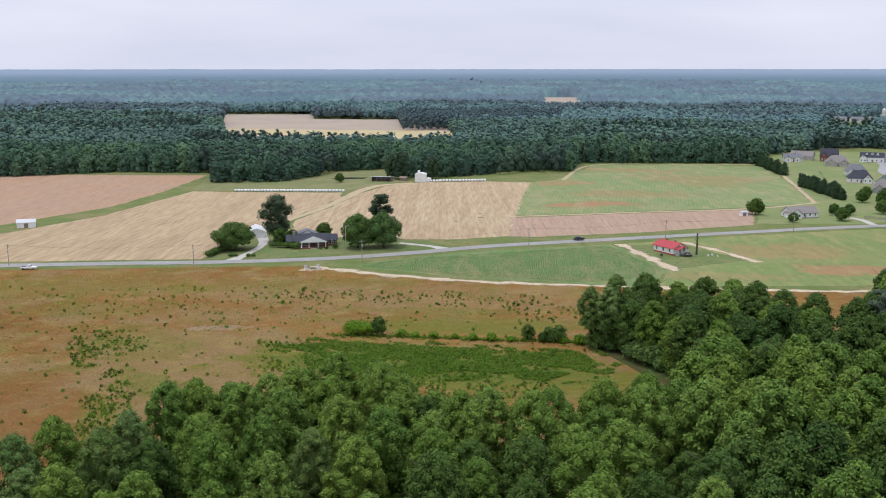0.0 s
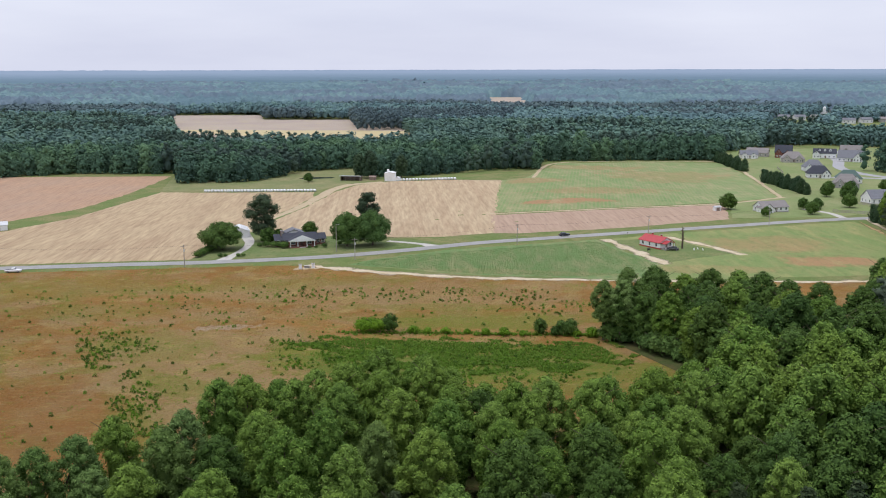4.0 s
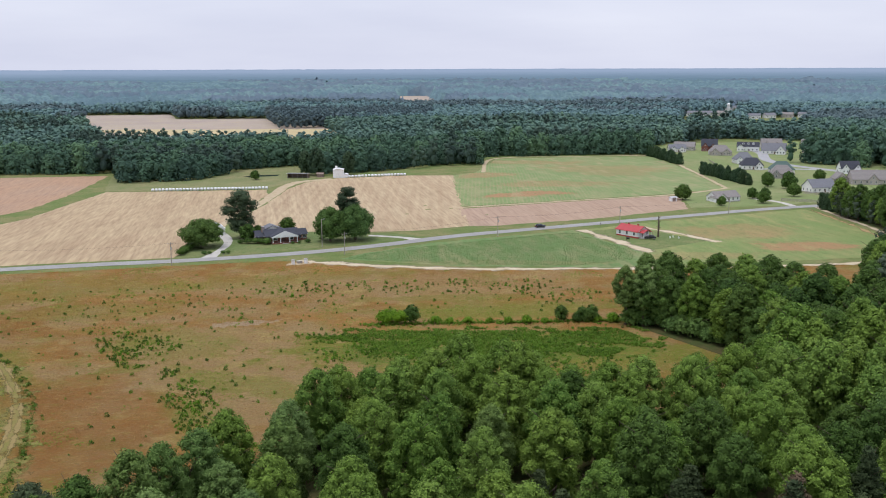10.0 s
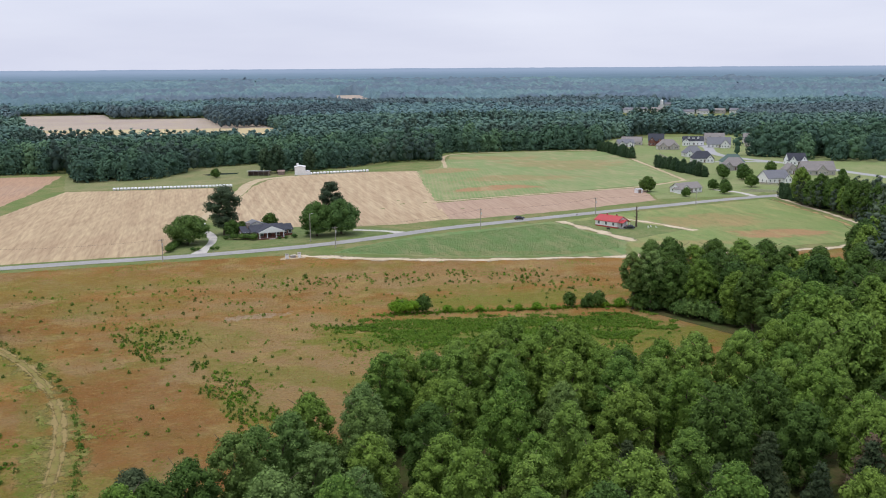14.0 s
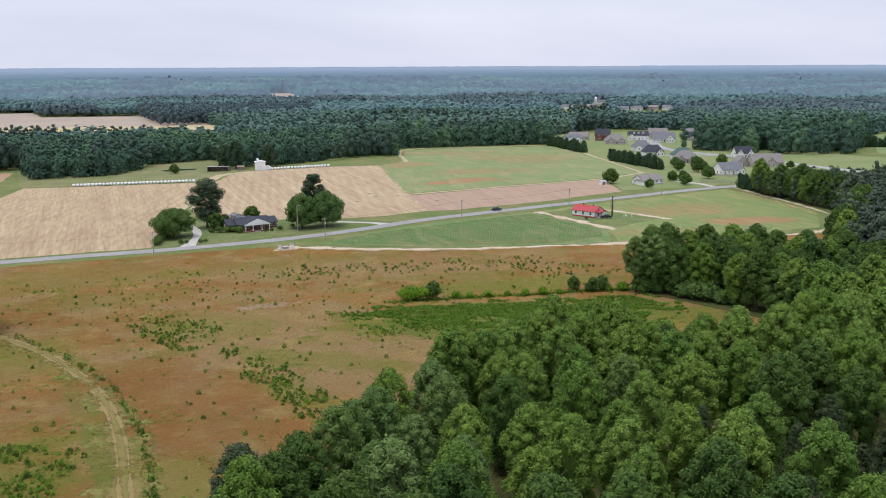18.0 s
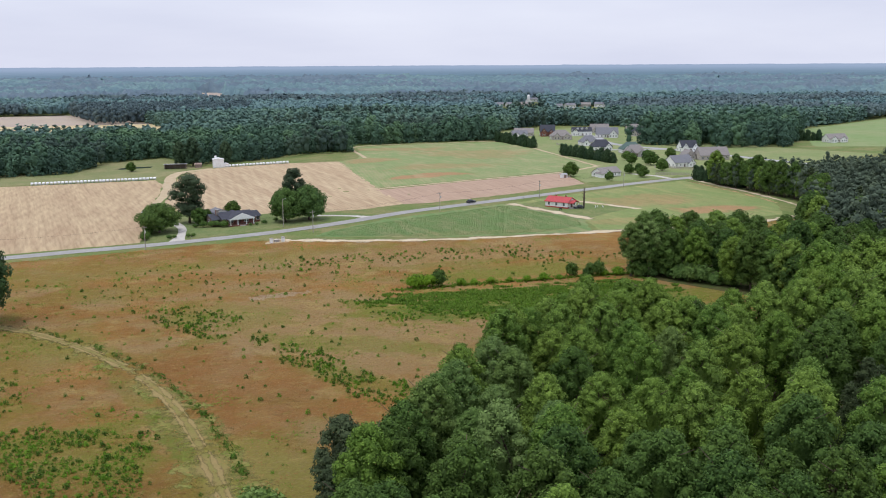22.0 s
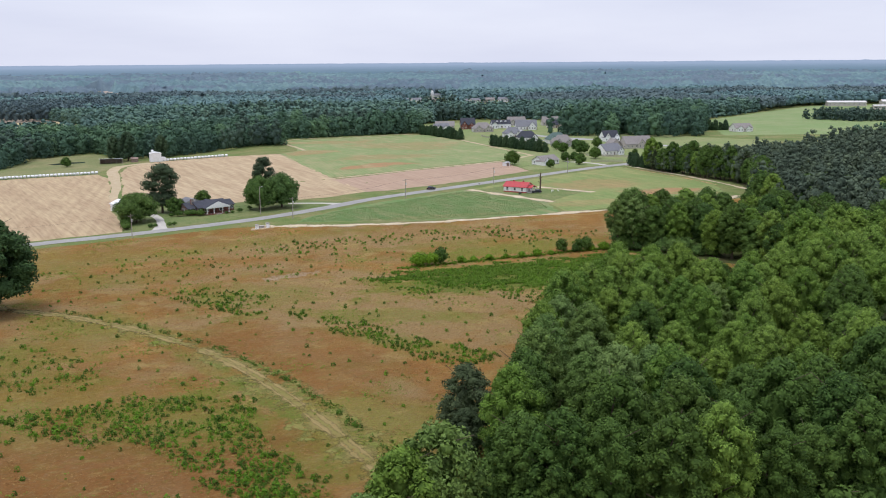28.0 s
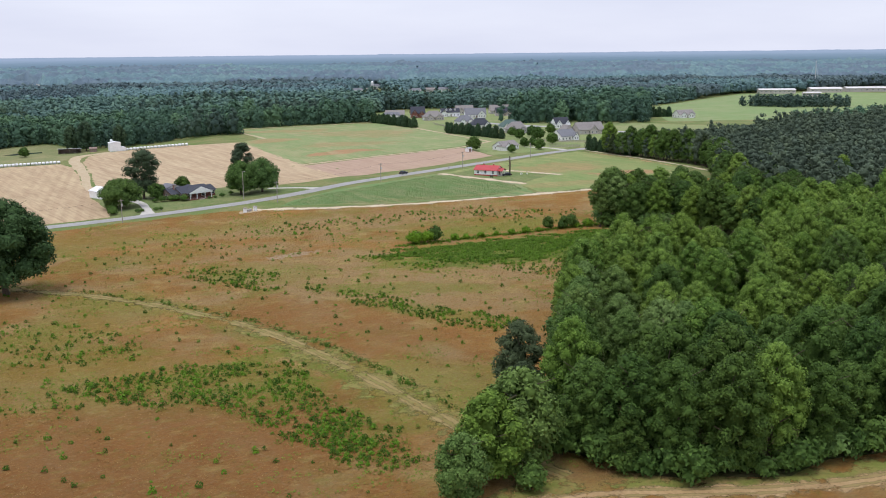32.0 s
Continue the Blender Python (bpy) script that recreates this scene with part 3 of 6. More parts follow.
sheet("bean_field", [(-32, 366), (-20, 377), (10, 394), (72, 412), (83, 358), (70, 330), (42, 337), (8, 345)], 0.035, M_SOY, "young green beans in rows", 0.4)
sheet("grassy_field", [(83, 358), (77, 412), (112, 426), (150, 437), (203, 451), (196, 372), (166, 333), (110, 331), (74, 331)], 0.034, M_EASTFIELD, "green crop with a bare reddish patch", 0.4)
sheet("house_lawn", [(-92.5, 379), (-84, 380), (-60, 383), (-40, 390), (-8, 402), (4, 412), (-16, 423), (-24, 430), (-50, 426), (-68, 436), (-80, 440), (-85, 430), (-88.5, 400)], 0.045, M_LAWN, "mown green lawn round the brick house", 0.3, category="lawn")
sheet("pasture", [(-150, 592), (-59, 586), (-40, 622), (-20, 640), (-28, 652), (-34, 712), (-75, 692), (-100, 634), (-143, 625), (-158, 675)], 0.03, M_DRYLAWN, "dry green pasture in front of the woods", 0.5)
sheet("red_house_lawn", [(78, 408), (100, 416), (118, 376), (86, 360)], 0.045, M_LAWN, "mown grass round the red-roofed house", 0.3, category="lawn")
sheet("white_house_lawn", [(150, 466), (165, 515), (205, 540), (215, 472), (200, 464)], 0.04, M_SUBLAWN, "mown lawn round the white house", 0.3, category="lawn")
sheet("neighbourhood_lawn", [(205, 540), (226, 640), (240, 733), (262, 800), (300, 850), (420, 850), (440, 735), (385, 660), (395, 590), (420, 520), (300, 480), (216, 470)], 0.03, M_SUBLAWN, "pale green lawns between the houses", 0.5, category="lawn")
sheet("pale_pasture", [(425, 585), (480, 560), (560, 520), (700, 500), (900, 560), (1000, 640), (1000, 820), (870, 870), (700, 800), (545, 730)], 0.03, M_PALEFIELD, "pale green pasture beyond the pine wood", 0.6)
sheet("far_stubble_field", [(-205, 910), (-36, 845), (14, 870), (24, 1000), (12, 1130), (-33, 1352), (-176, 1368), (-194, 1494), (-335, 1494), (-266, 1164)], 0.03, M_FARFIELD, "tan and mauve field among far woods", 1.0, 20)
sheet("far_grain_strip", [(-264, 1166), (-40, 1128), (16, 1118), (22, 1002), (-40, 960), (-255, 1130)], 0.06, M_GRAIN, "strip of ripe golden grain before the far field", 1.0, 20)
sheet("far_clearing", [(150, 1540), (225, 1540), (300, 2230), (225, 2230)], 0.03, M_FARFIELD, "small tan clearing in far woods", 1.0, 20)

ROAD = [(-420, 350), (-260, 359), (-167, 367), (-119, 371.5), (-83, 374), (-40, 382), (-10, 393), (20, 407), (52, 417), (90, 428), (139, 442), (174, 452), (213, 460), (300, 470), (420, 480)]
ribbon("road", ROAD, 6.6, 0.10, M_ROAD, "grey two-lane asphalt country road", 0.08, 0.05)
ribbon("field_margin", [(-47, 366), (-41, 361), (-17, 349.5), (13, 339), (42, 334), (61, 330.5), (98, 326), (147, 323), (168, 328)], [4, 9.5, 7, 5.5, 7, 6.5, 6, 6.5, 9], 0.055, M_BARE, "pale bare dirt along the field", 1.0, category="field edge")
ribbon("crop_margin", [(36, 489), (100, 503), (163, 516), (205, 538)], 2.6, 0.05, M_DIRT, "pale dirt strip between fields", 0.3, category="field edge")
ribbon("crop_margin_back", [(84, 648), (113, 741), (180, 745), (238, 735), (224, 640), (203, 538)], 2.4, 0.05, M_DIRT, "pale dirt strip round the crop", 0.3, category="field edge")
ribbon("dirt_drive", [(76, 412), (81, 385), (86, 357)], [7, 9, 8], 0.06, M_BARE, "pale dirt strip beside the red-roofed house", 0.5, category="track")
ribbon("dirt_strip", [(103, 416), (112, 398), (121, 373)], [6, 7, 6.5], 0.06, M_BARE, "pale dirt strip in the green field", 0.35, category="track")
ribbon("side_track", [(212, 457), (207, 430), (203, 400), (196, 366), (188, 340)], 4.4, 0.07, M_BARE, "pale gravel track beside the pine wood", 0.2, category="track")
ribbon("side_track_verge", [(205, 450), (200, 420), (196, 392), (189, 362)], 3.6, 0.06, M_SAND, "tan bare verge beside the gravel track", 0.5, category="field edge")
ribbon("driveway", [(-80.5, 376), (-77.8, 386), (-75.5, 396), (-74, 408), (-75, 420), (-78, 431), (-80, 440)], [6, 3.0, 2.8, 3.2, 4, 5, 5], 0.07, M_CONCRETE, "pale concrete driveway", 0.1, category="driveway")
ribbon("second_driveway", [(2, 402), (-2, 407), (-8, 411), (-16, 415)], [6, 3.2, 3, 3], 0.07, M_CONCRETE, "short pale driveway loop", 0.1, category="driveway")
ribbon("farm_track", [(-80, 440), (-75, 474), (-64, 515), (-53, 570), (-48, 595), (-38, 617), (-18, 629)], [4, 3.5, 4, 5, 6, 6, 7], 0.06, M_DIRT, "pale gravel farm track between stubble fields", 0.3, category="track")
ribbon("track_verge", [(-150, 284), (-131, 263), (-119, 240), (-111, 215), (-107.5, 190), (-107, 165), (-107, 145), (-106, 128)], [7, 8, 9, 10, 12, 15, 17, 16], 0.04, M_VERGE, "green grassy verge of the meadow track", 0.9, category="verge")
ribbon("wood_verge", [(-150, 112), (-112, 109), (-97, 102), (-84, 94), (-68, 88), (-40, 81)], 12, 0.04, M_VERGE, "green verge along the wood", 0.8, category="verge")
ribbon("meadow_track", [(-175, 300), (-148, 283), (-131, 263), (-119, 240), (-111, 215), (-107.5, 190), (-107, 165), (-107.5, 145), (-108, 128), (-106, 112)], [6, 6, 6, 6, 6, 6.5, 7, 7.5, 7.5, 6], 0.05, M_TRACK, "worn grassy track across the meadow", 0.3, category="track")
ribbon("wood_track", [(-190, 118), (-150, 112), (-112, 107), (-97, 99), (-84, 91), (-68, 85), (-40, 78), (20, 72)], 6.0, 0.05, M_SAND, "sandy track along the edge of the wood", 0.5, category="track")
for off in (-0.9, 0.9):
    ribbon("wheel_rut", [(-175, 300), (-148, 283), (-131, 263), (-119, 240), (-111, 215), (-107.5, 190), (-107, 165), (-107.5, 145), (-108, 128), (-106, 112)], 1.5, 0.06, M_RUT, "bare sandy wheel rut", 0.12, category="track", shift=off)
    ribbon("wheel_rut", [(-190, 118), (-150, 112), (-112, 107), (-97, 99), (-84, 91), (-68, 85), (-40, 78), (20, 72)], 1.1, 0.065, M_RUT, "bare pale wheel rut", 0.06, category="track", shift=off)
ribbon("neighbourhood_street", [(330, 474), (322, 540), (318, 600), (305, 650), (308, 690), (330, 740), (345, 790), (380, 830)], 8, 0.07, M_STREET, "pale grey residential street", 0.1, category="street")
ribbon("cross_street", [(318, 612), (290, 628), (268, 630)], 6, 0.075, M_STREET, "pale grey side street", 0.1, category="street")
ribbon("house_drive", [(203, 462), (203, 478), (196, 492)], 3.5, 0.07, M_CONCRETE, "pale concrete drive of the white house", 0.1, category="driveway")
sheet("pond", [(-70, 648), (-52, 653), (-50, 660), (-64, 660), (-74, 654)], 0.05, M_WATER, "small dark farm pond", 0.3, 3, "pond")


# ---- trees ----
def ico(level):
    bm = bmesh.new()
    bmesh.ops.create_icosphere(bm, subdivisions=level, radius=1)
    v = np.array([q.co[:] for q in bm.verts])
    f = np.array([[q.index for q in p.verts] for p in bm.faces])
    bm.free()
    return v, f


ICO1, ICO2 = ico(1), ico(2)


def leaf_cloud(lobes, count, size, rng, core=0.8, fine=False, flat=0.0, down=-0.55, single=False):
    """Leaf clumps over the outside of a crown's lobes, round a dark inner mass. lobes: rows of x, y, z, radius, height factor."""
    lobes = np.array(lobes, float)
    share = lobes[:, 3] ** 2
    pick = rng.choice(len(lobes), count * 2, p=share / share.sum())
    way = rng.normal(size=(count * 2, 3))
    way /= np.linalg.norm(way, axis=1)[:, None]
    L = lobes[pick]
    rad = L[:, 3] * (1 + rng.normal(0, 0.07, len(L)))
    pos = L[:, :3] + way * np.stack([rad, rad, rad * L[:, 4]], 1)
    keep = way[:, 2] > down
    for cx, cy, cz, r, h in lobes:
        d = (pos - (cx, cy, cz)) / (1, 1, h)
        keep &= np.linalg.norm(d, axis=1) > 0.86 * r
    pos += rng.normal(0, 0.12, pos.shape)
    pos, way = pos[keep][:count], way[keep][:count]
    n = len(pos)
    nor = way + rng.normal(0, 0.4, (n, 3)) + (0, 0, 0.4 + flat)
    nor /= np.linalg.norm(nor, axis=1)[:, None]
    a = np.cross(nor, rng.normal(size=(n, 3)))
    a /= np.linalg.norm(a, axis=1)[:, None]
    b = np.cross(nor, a)
    s = size * rng.uniform(0.6, 1.3, (n, 1))
    if single:
        verts = np.stack([pos - a * s, pos + a * s * 0.5 - b * s * 0.8 - nor * s * 0.2, pos + a * s * 0.5 + b * s * 0.8 - nor * s * 0.2], 1).reshape(-1, 3)
        tris = np.arange(3 * n).reshape(-1, 3)
    else:
        verts = np.stack([pos - a * s, pos - b * s * 0.55 + nor * s * 0.16, pos + a * s - nor * s * 0.25, pos + b * s * 0.55 + nor * s * 0.16], 1).reshape(-1, 3)
        i = np.arange(n)[:, None] * 4
        tris = np.concatenate([i + (0, 1, 3), i + (1, 2, 3)])
    vs, fs, base = [verts], [tris], len(verts)
    iv, jf = ICO2 if fine else ICO1
    for cx, cy, cz, r, h in lobes:
        w = iv * (1 + 0.12 * rng.normal(size=(len(iv), 1))) * r * core * (1, 1, h) + (cx, cy, cz)
        vs.append(w)
        fs.append(jf + base)
        base += len(w)
    return np.concatenate(vs), np.concatenate(fs)


def broad_lobes(rng, height, radius, low, count, squat=0.85, small=None, big=None, heart=True):
    """Lobes that fill a crown with a rounded, uneven top and full sides from low to height."""
    lobes = []
    small, big = small or 1.4 / math.sqrt(count), big or 2.5 / math.sqrt(count)
    for k in range(count):
        u = 1 - ((k + 0.5) / count) ** 1.15
        a = 2.4 * k + rng.uniform(-0.5, 0.5)
        ring = max(0, 1 - max(0, (u - 0.5) / 0.5) ** 1.6) ** 0.65 * (0.62 + 0.38 * min(1, u / 0.45))
        r = radius * rng.uniform(small, big) * (1.0 - 0.25 * u)
        q = rng.uniform(0.72, 1.0)
        out = (radius - r * 0.7) * ring * q
        lobes.append((out * math.cos(a), out * math.sin(a), low + r * squat + (height - low - 2 * r * squat) * u, r, squat))
    if heart:
        mid, half = (height + low) / 2, (height - low) / 2
        lobes.append((0, 0, mid - 0.1 * half, radius * 0.42, 0.72 * half / (radius * 0.42)))
    return lobes


def trunk_mesh(rng, height, radius, spread, limbs=6, lean=0.03):
    bm = bmesh.new()
    p, r = Vector((0, 0, -0.2)), radius * 1.25
    steps = 5
    for i in range(steps):
        q = Vector((rng.normal(0, lean) * height, rng.normal(0, lean) * height, height * (i + 1) / steps * 0.8))
        r2 = radius * (1 - 0.8 * (i + 1) / steps)
        tube(bm, p, q, r, r2, 7)
        if i >= 1:
            for k in range(max(1, limbs // 4)):
                a = rng.uniform(0, 6.28)
                e = q + Vector((math.cos(a) * spread * 0.7, math.sin(a) * spread * 0.7, height * 0.14))
                tube(bm, q, e, r2 * 0.6 + 0.02, 0.04, 5)
        p, r = q, r2
    me = bpy.data.meshes.new("trunk")
    bm.to_mesh(me)
    bm.free()
    me.materials.append(M_BARK)
    return me


def tree_kind(seed, height, radius, low, lobes, leaves, size, mat, pine=False, squat=0.85, trunk=None, single=True):
    """A pair of meshes, trunk and crown, that many trees may share."""
    rng = np.random.default_rng(seed)
    if pine:
        rows = []
        for k in range(lobes):
            u = (k + 0.5) / lobes
            a = 2.4 * k + rng.uniform(-0.4, 0.4)
            r = radius * (1.0 - 0.62 * u ** 1.6) * rng.uniform(0.32, 0.5)
            out = radius * (1.0 - 0.85 * u ** 1.8) * rng.uniform(0.35, 0.72)
            rows.append((out * math.cos(a), out * math.sin(a), low + (height - low - 0.4) * u, r, 0.6))
        shape = leaf_cloud(rows, leaves, size, rng, 0.72, down=-0.8, single=single)
    else:
        shape = leaf_cloud(broad_lobes(rng, height, radius, low, lobes, squat), leaves, size, rng, 0.76, single=single)
    crown = mesh_of("crown", *shape, [mat])
    return trunk_mesh(rng, height, trunk or 0.018 * height + 0.05, radius), crown


def plant(kind, x, y, label, category="tree", group="", size=1.0, turn=0.0, name="tree", z=0.0, tall=1.0):
    ob = thing(name, Matrix.Translation((x, y, z)) @ Matrix.Rotation(turn, 4, "Z") @ Matrix.Diagonal((size, size, size * tall, 1)), label, category, group)
    for part_name, me in (("trunk", kind[0]), ("crown", kind[1])):
        if me is not None:
            new(part_name, me).parent = ob
    return ob


def scatter(poly, gap, rng, tries=30000, inset=0.0):
    """Spots in an outline at least a gap apart."""
    px, py = np.array(poly, float).T
    cell, spots = {}, []
    n = int(min(tries, 12 * (px.max() - px.min()) * (py.max() - py.min()) / gap**2))
    xs, ys = rng.uniform(px.min(), px.max(), n), rng.uniform(py.min(), py.max(), n)
    ok = inside(poly, xs, ys)
    for x, y in zip(xs[ok], ys[ok]):
        c = (int(x // gap), int(y // gap))
        if all((x - u) ** 2 + (y - v) ** 2 > gap * gap for i in (-1, 0, 1) for j in (-1, 0, 1) for u, v in cell.get((c[0] + i, c[1] + j), ())):
            cell.setdefault(c, []).append((x, y))
            spots.append((x, y))
    return spots


BROAD = [tree_kind(11 + k, 18.5, (5.1, 5.7, 5.3)[k % 3], 1.0, 62, 10000, 0.215, M_LEAF, squat=0.95) for k in range(6)]
BROAD_DARK = [tree_kind(31 + k, 18.0, 5.4, 0.8, 62, 10000, 0.215, M_LEAF_DARK, squat=0.95) for k in range(2)]
BROAD_GREY = [tree_kind(41 + k, 18.0, 5.2, 0.8, 62, 10000, 0.205, M_LEAF_GREY, squat=0.95) for k in range(2)]
PINE = [tree_kind(51 + k, 15.5, 3.9, 1.0, 54, 7000, 0.2, M_NEEDLE, True) for k in range(2)]
RED_PINE = [tree_kind(55, 14.5, 3.9, 1.0, 50, 6000, 0.2, M_NEEDLE_RED, True)]
OFF_BROAD = [tree_kind(111 + k, 19.0, 5.5, 1.5, 40, 4600, 0.36, M_LEAF, squat=1.0) for k in range(3)]
OFF_DARK = [tree_kind(131 + k, 18.5, 5.6, 1.2, 40, 4600, 0.36, M_LEAF_DARK, squat=1.0) for k in range(2)]
OFF_PINE = [tree_kind(151, 17.0, 4.4, 3.0, 30, 2600, 0.36, M_NEEDLE, True)]

WOOD = [(-101, 120), (-97, 106), (-84, 95.5), (-68, 93), (-20, 86), (60, 84), (118, 150), (106, 198), (60, 210), (52, 188), (40, 179), (25, 174), (16, 168), (9, 161), (3, 175), (-8, 187), (-25, 191), (-45, 179), (-59, 165), (-73, 151), (-88, 135)]
CLUMP = [(40, 256), (49, 246), (54, 236), (58, 208), (100, 196), (112, 215), (110, 253), (92, 268), (72, 279), (54, 268)]
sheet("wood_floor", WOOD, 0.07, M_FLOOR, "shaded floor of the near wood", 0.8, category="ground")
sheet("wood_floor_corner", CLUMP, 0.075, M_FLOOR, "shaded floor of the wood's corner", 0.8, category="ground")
rng = np.random.default_rng(5)
GROUP_WOOD = "trees of the near wood"


def rim_spots(poly, gap, inset, rng):
    """Spots along the inside of an outline."""
    area = sum(a[0] * b[1] - b[0] * a[1] for a, b in zip(poly, poly[1:] + poly[:1]))
    side = 1 if area > 0 else -1
    out = []
    for (ax, ay), (bx, by) in zip(poly, poly[1:] + poly[:1]):
        long = math.hypot(bx - ax, by - ay)
        nx, ny = -(by - ay) / long * side, (bx - ax) / long * side
        for i in range(max(1, round(long / gap))):
            u = (i + 0.5) / max(1, round(long / gap))
            p = (ax + (bx - ax) * u + nx * inset + rng.normal(0, 0.6), ay + (by - ay) * u + ny * inset + rng.normal(0, 0.6))
            if all((p[0] - q[0]) ** 2 + (p[1] - q[1]) ** 2 > (0.75 * gap) ** 2 for q in out):
                out.append(p)
    return out


for poly, gap in ((WOOD, 7.9), (CLUMP, 7.6)):
    rim = rim_spots(poly, 7.0, 2.6, rng)
    rest = [p for p in scatter(poly, gap, rng) if all((p[0] - q[0]) ** 2 + (p[1] - q[1]) ** 2 > 40 for q in rim)]
    taller = [(38, 177), (46, 183), (30, 172.5), (50, 190), (56, 199), (-8, 177), (-3, 173), (3, 169), (8, 165), (61, 214), (70, 204)] if poly is WOOD else []
    for x, y in rim + rest + taller:
        pick = rng.random()
        piney = x > -24 and y < 136
        if piney and pick < 0.72:
            kind, label = PINE[int(rng.integers(2))], "dark green pine in the near wood"
        elif poly is CLUMP and pick < 0.72:
            kind, label = BROAD_DARK[int(rng.integers(2))], "dark leafy tree at the corner of the wood"
        # In the next two cases darker leaves paint in the near face's shade.
        elif (y < 110 or (x < -30 and y < 124) or (x > -4 and y < 156)) and pick < 0.74:
            kind, label = BROAD_DARK[int(rng.integers(2))], "leafy tree at the wood's edge, shade put into its leaf colour"
        elif x < -72 and pick < 0.22:
            kind, label = BROAD_DARK[int(rng.integers(2))], "leafy tree at the wood's edge, shade put into its leaf colour"
        elif x < -48 and pick < 0.6:
            kind, label = BROAD_GREY[int(rng.integers(2))], "silvery-green leafy tree at the wood's edge"
        elif pick < 0.08:
            kind, label = BROAD_DARK[int(rng.integers(2))], "dark leafy tree in the near wood"
        elif pick < 0.13:
            kind, label = BROAD_GREY[int(rng.integers(2))], "silvery-green leafy tree in the near wood"
        else:
            kind, label = BROAD[int(rng.integers(6))], "fresh green leafy tree in the near wood"
        if poly is CLUMP or x > 45:
            kind = OFF_PINE[0] if kind in PINE else OFF_DARK[int(rng.integers(2))] if kind in BROAD_DARK else OFF_BROAD[int(rng.integers(3))]
        far_off = poly is CLUMP
        plant(kind, x, y, label, "tree", GROUP_WOOD, rng.uniform(0.8, 1.02) if far_off else rng.uniform(0.8, 1.06), rng.uniform(0, 6.28), tall=rng.uniform(0.84, 1.0) if far_off else rng.uniform(0.9, 1.08))


# ---- far woods, each one mesh ----
def far_tree(seed, leaves, kind, size=0.9):
    rng = np.random.default_rng(seed)
    if kind == "broad":
        lobes = broad_lobes(rng, 16.5, 5.6, 0.3, 6, 1.1, 0.5, 0.62, False)
        return leaf_cloud(lobes + [(0, 0, 7.5, 4.0, 1.7), (0, 0, 2.4, 4.6, 0.8)], leaves, size, rng, 0.58, single=True)
    if kind == "plantation":
        rows = [(1.1 * math.cos(2.4 * k), 1.1 * math.sin(2.4 * k), 6 + 1.5 * k, 3.0 - 0.28 * k, 0.85) for k in range(7)]
        return leaf_cloud(rows + [(0, 0, 4.0, 2.0, 1.8)], leaves, 0.55, rng, 0.68, single=True)
    rows = [(1.5 * math.cos(2.4 * k), 1.5 * math.sin(2.4 * k), 8 + 2.0 * k, 3.3 - 0.4 * k, 0.9) for k in range(5)]
    return leaf_cloud(rows + [(0, 0, 4.5, 2.6, 1.8)], leaves, 0.75, rng, 0.8, single=True)


def lump_tree(seed):
    rng = np.random.default_rng(seed)
    rows = [(0, 0, 7.5, 5.2, 1.25), (rng.normal(0, 2.5), rng.normal(0, 2.5), 12.5, 3.4, 1.1)]
    return leaf_cloud(rows, 34, 1.7, rng, 0.82, single=True)


def forest(name, spots, shapes, mat, label, seed, low=0.8, high=1.15, stands=0.22, wide=1.0):
    """Trees in one mesh; whole stands of them are taller or lower."""
    rng = np.random.default_rng(seed)
    vs, fs, tint, base = [], [], [], 0
    for x, y in spots:
        v, f = shapes[int(rng.integers(len(shapes)))]
        a, s = rng.uniform(0, 6.28), rng.uniform(low, high) * (1 + stands * noise.noise((x / 130, y / 90, seed)))
        c, d = math.cos(a) * s * wide, math.sin(a) * s * wide
        w = np.stack([v[:, 0] * c - v[:, 1] * d + x, v[:, 0] * d + v[:, 1] * c + y, v[:, 2] * s * rng.uniform(0.9, 1.1) + rise(x, y)], 1)
        vs.append(w.astype(np.float32))
        fs.append(f + base)
        tint.append(np.full(len(w), np.clip(0.5 + 0.35 * noise.noise((x / 55, y / 35, seed)) + rng.normal(0, 0.22), 0, 1), np.float32))
        base += len(w)
    me = mesh_of(name, np.concatenate(vs), np.concatenate(fs), [mat], smooth=True)
    me.attributes.new("tint", "FLOAT", "POINT").data.foreach_set("value", np.concatenate(tint))
    return tagged(new(name, me), label, "woods", kind="stuff")


BROAD_FAR = [far_tree(k, 80, "broad", 1.4) for k in range(4)]
BROAD_MID = [far_tree(60 + k, 420, "broad", 0.78) for k in range(5)]
PINE_FAR = [far_tree(20 + k, 130, "pine") for k in range(3)]
PLANTATION = [far_tree(40 + k, 260, "plantation") for k in range(4)]
LUMPS = [lump_tree(k) for k in range(8)]
rng = np.random.default_rng(9)
PINEWOOD = [(115, 258), (104, 196), (128, 182), (260, 235), (420, 330), (500, 385), (480, 400), (364, 425), (285, 430), (206, 436), (203, 368), (196, 345), (175, 322), (140, 292)]
spots = scatter(PINEWOOD, 5.0, rng, 60000)
young = [p[1] - 0.15 * p[0] > 345 and p[0] < 340 for p in spots]
forest("pine_wood", [p for p, q in zip(spots, young) if not q], PLANTATION, M_PINEWOOD, "dark pine wood beside the gravel track", 3, 0.8, 1.22)
forest("young_pine_wood", [p for p, q in zip(spots, young) if q], PLANTATION, M_PINEWOOD, "lower dark pines at the corner of the pine wood", 23, 0.6, 0.85)
rim = ragged([(115, 258), (140, 292), (175, 322), (198, 345), (206, 368), (209, 405)], 5.5, 1.2, rng, False) + scatter([(108, 200), (116, 258), (140, 290), (176, 300), (150, 230)], 14, rng)
rim += ragged([(140, 286), (172, 317), (196, 342), (205, 368), (208, 405), (210, 432)], 6.5, 1.0, rng, False)
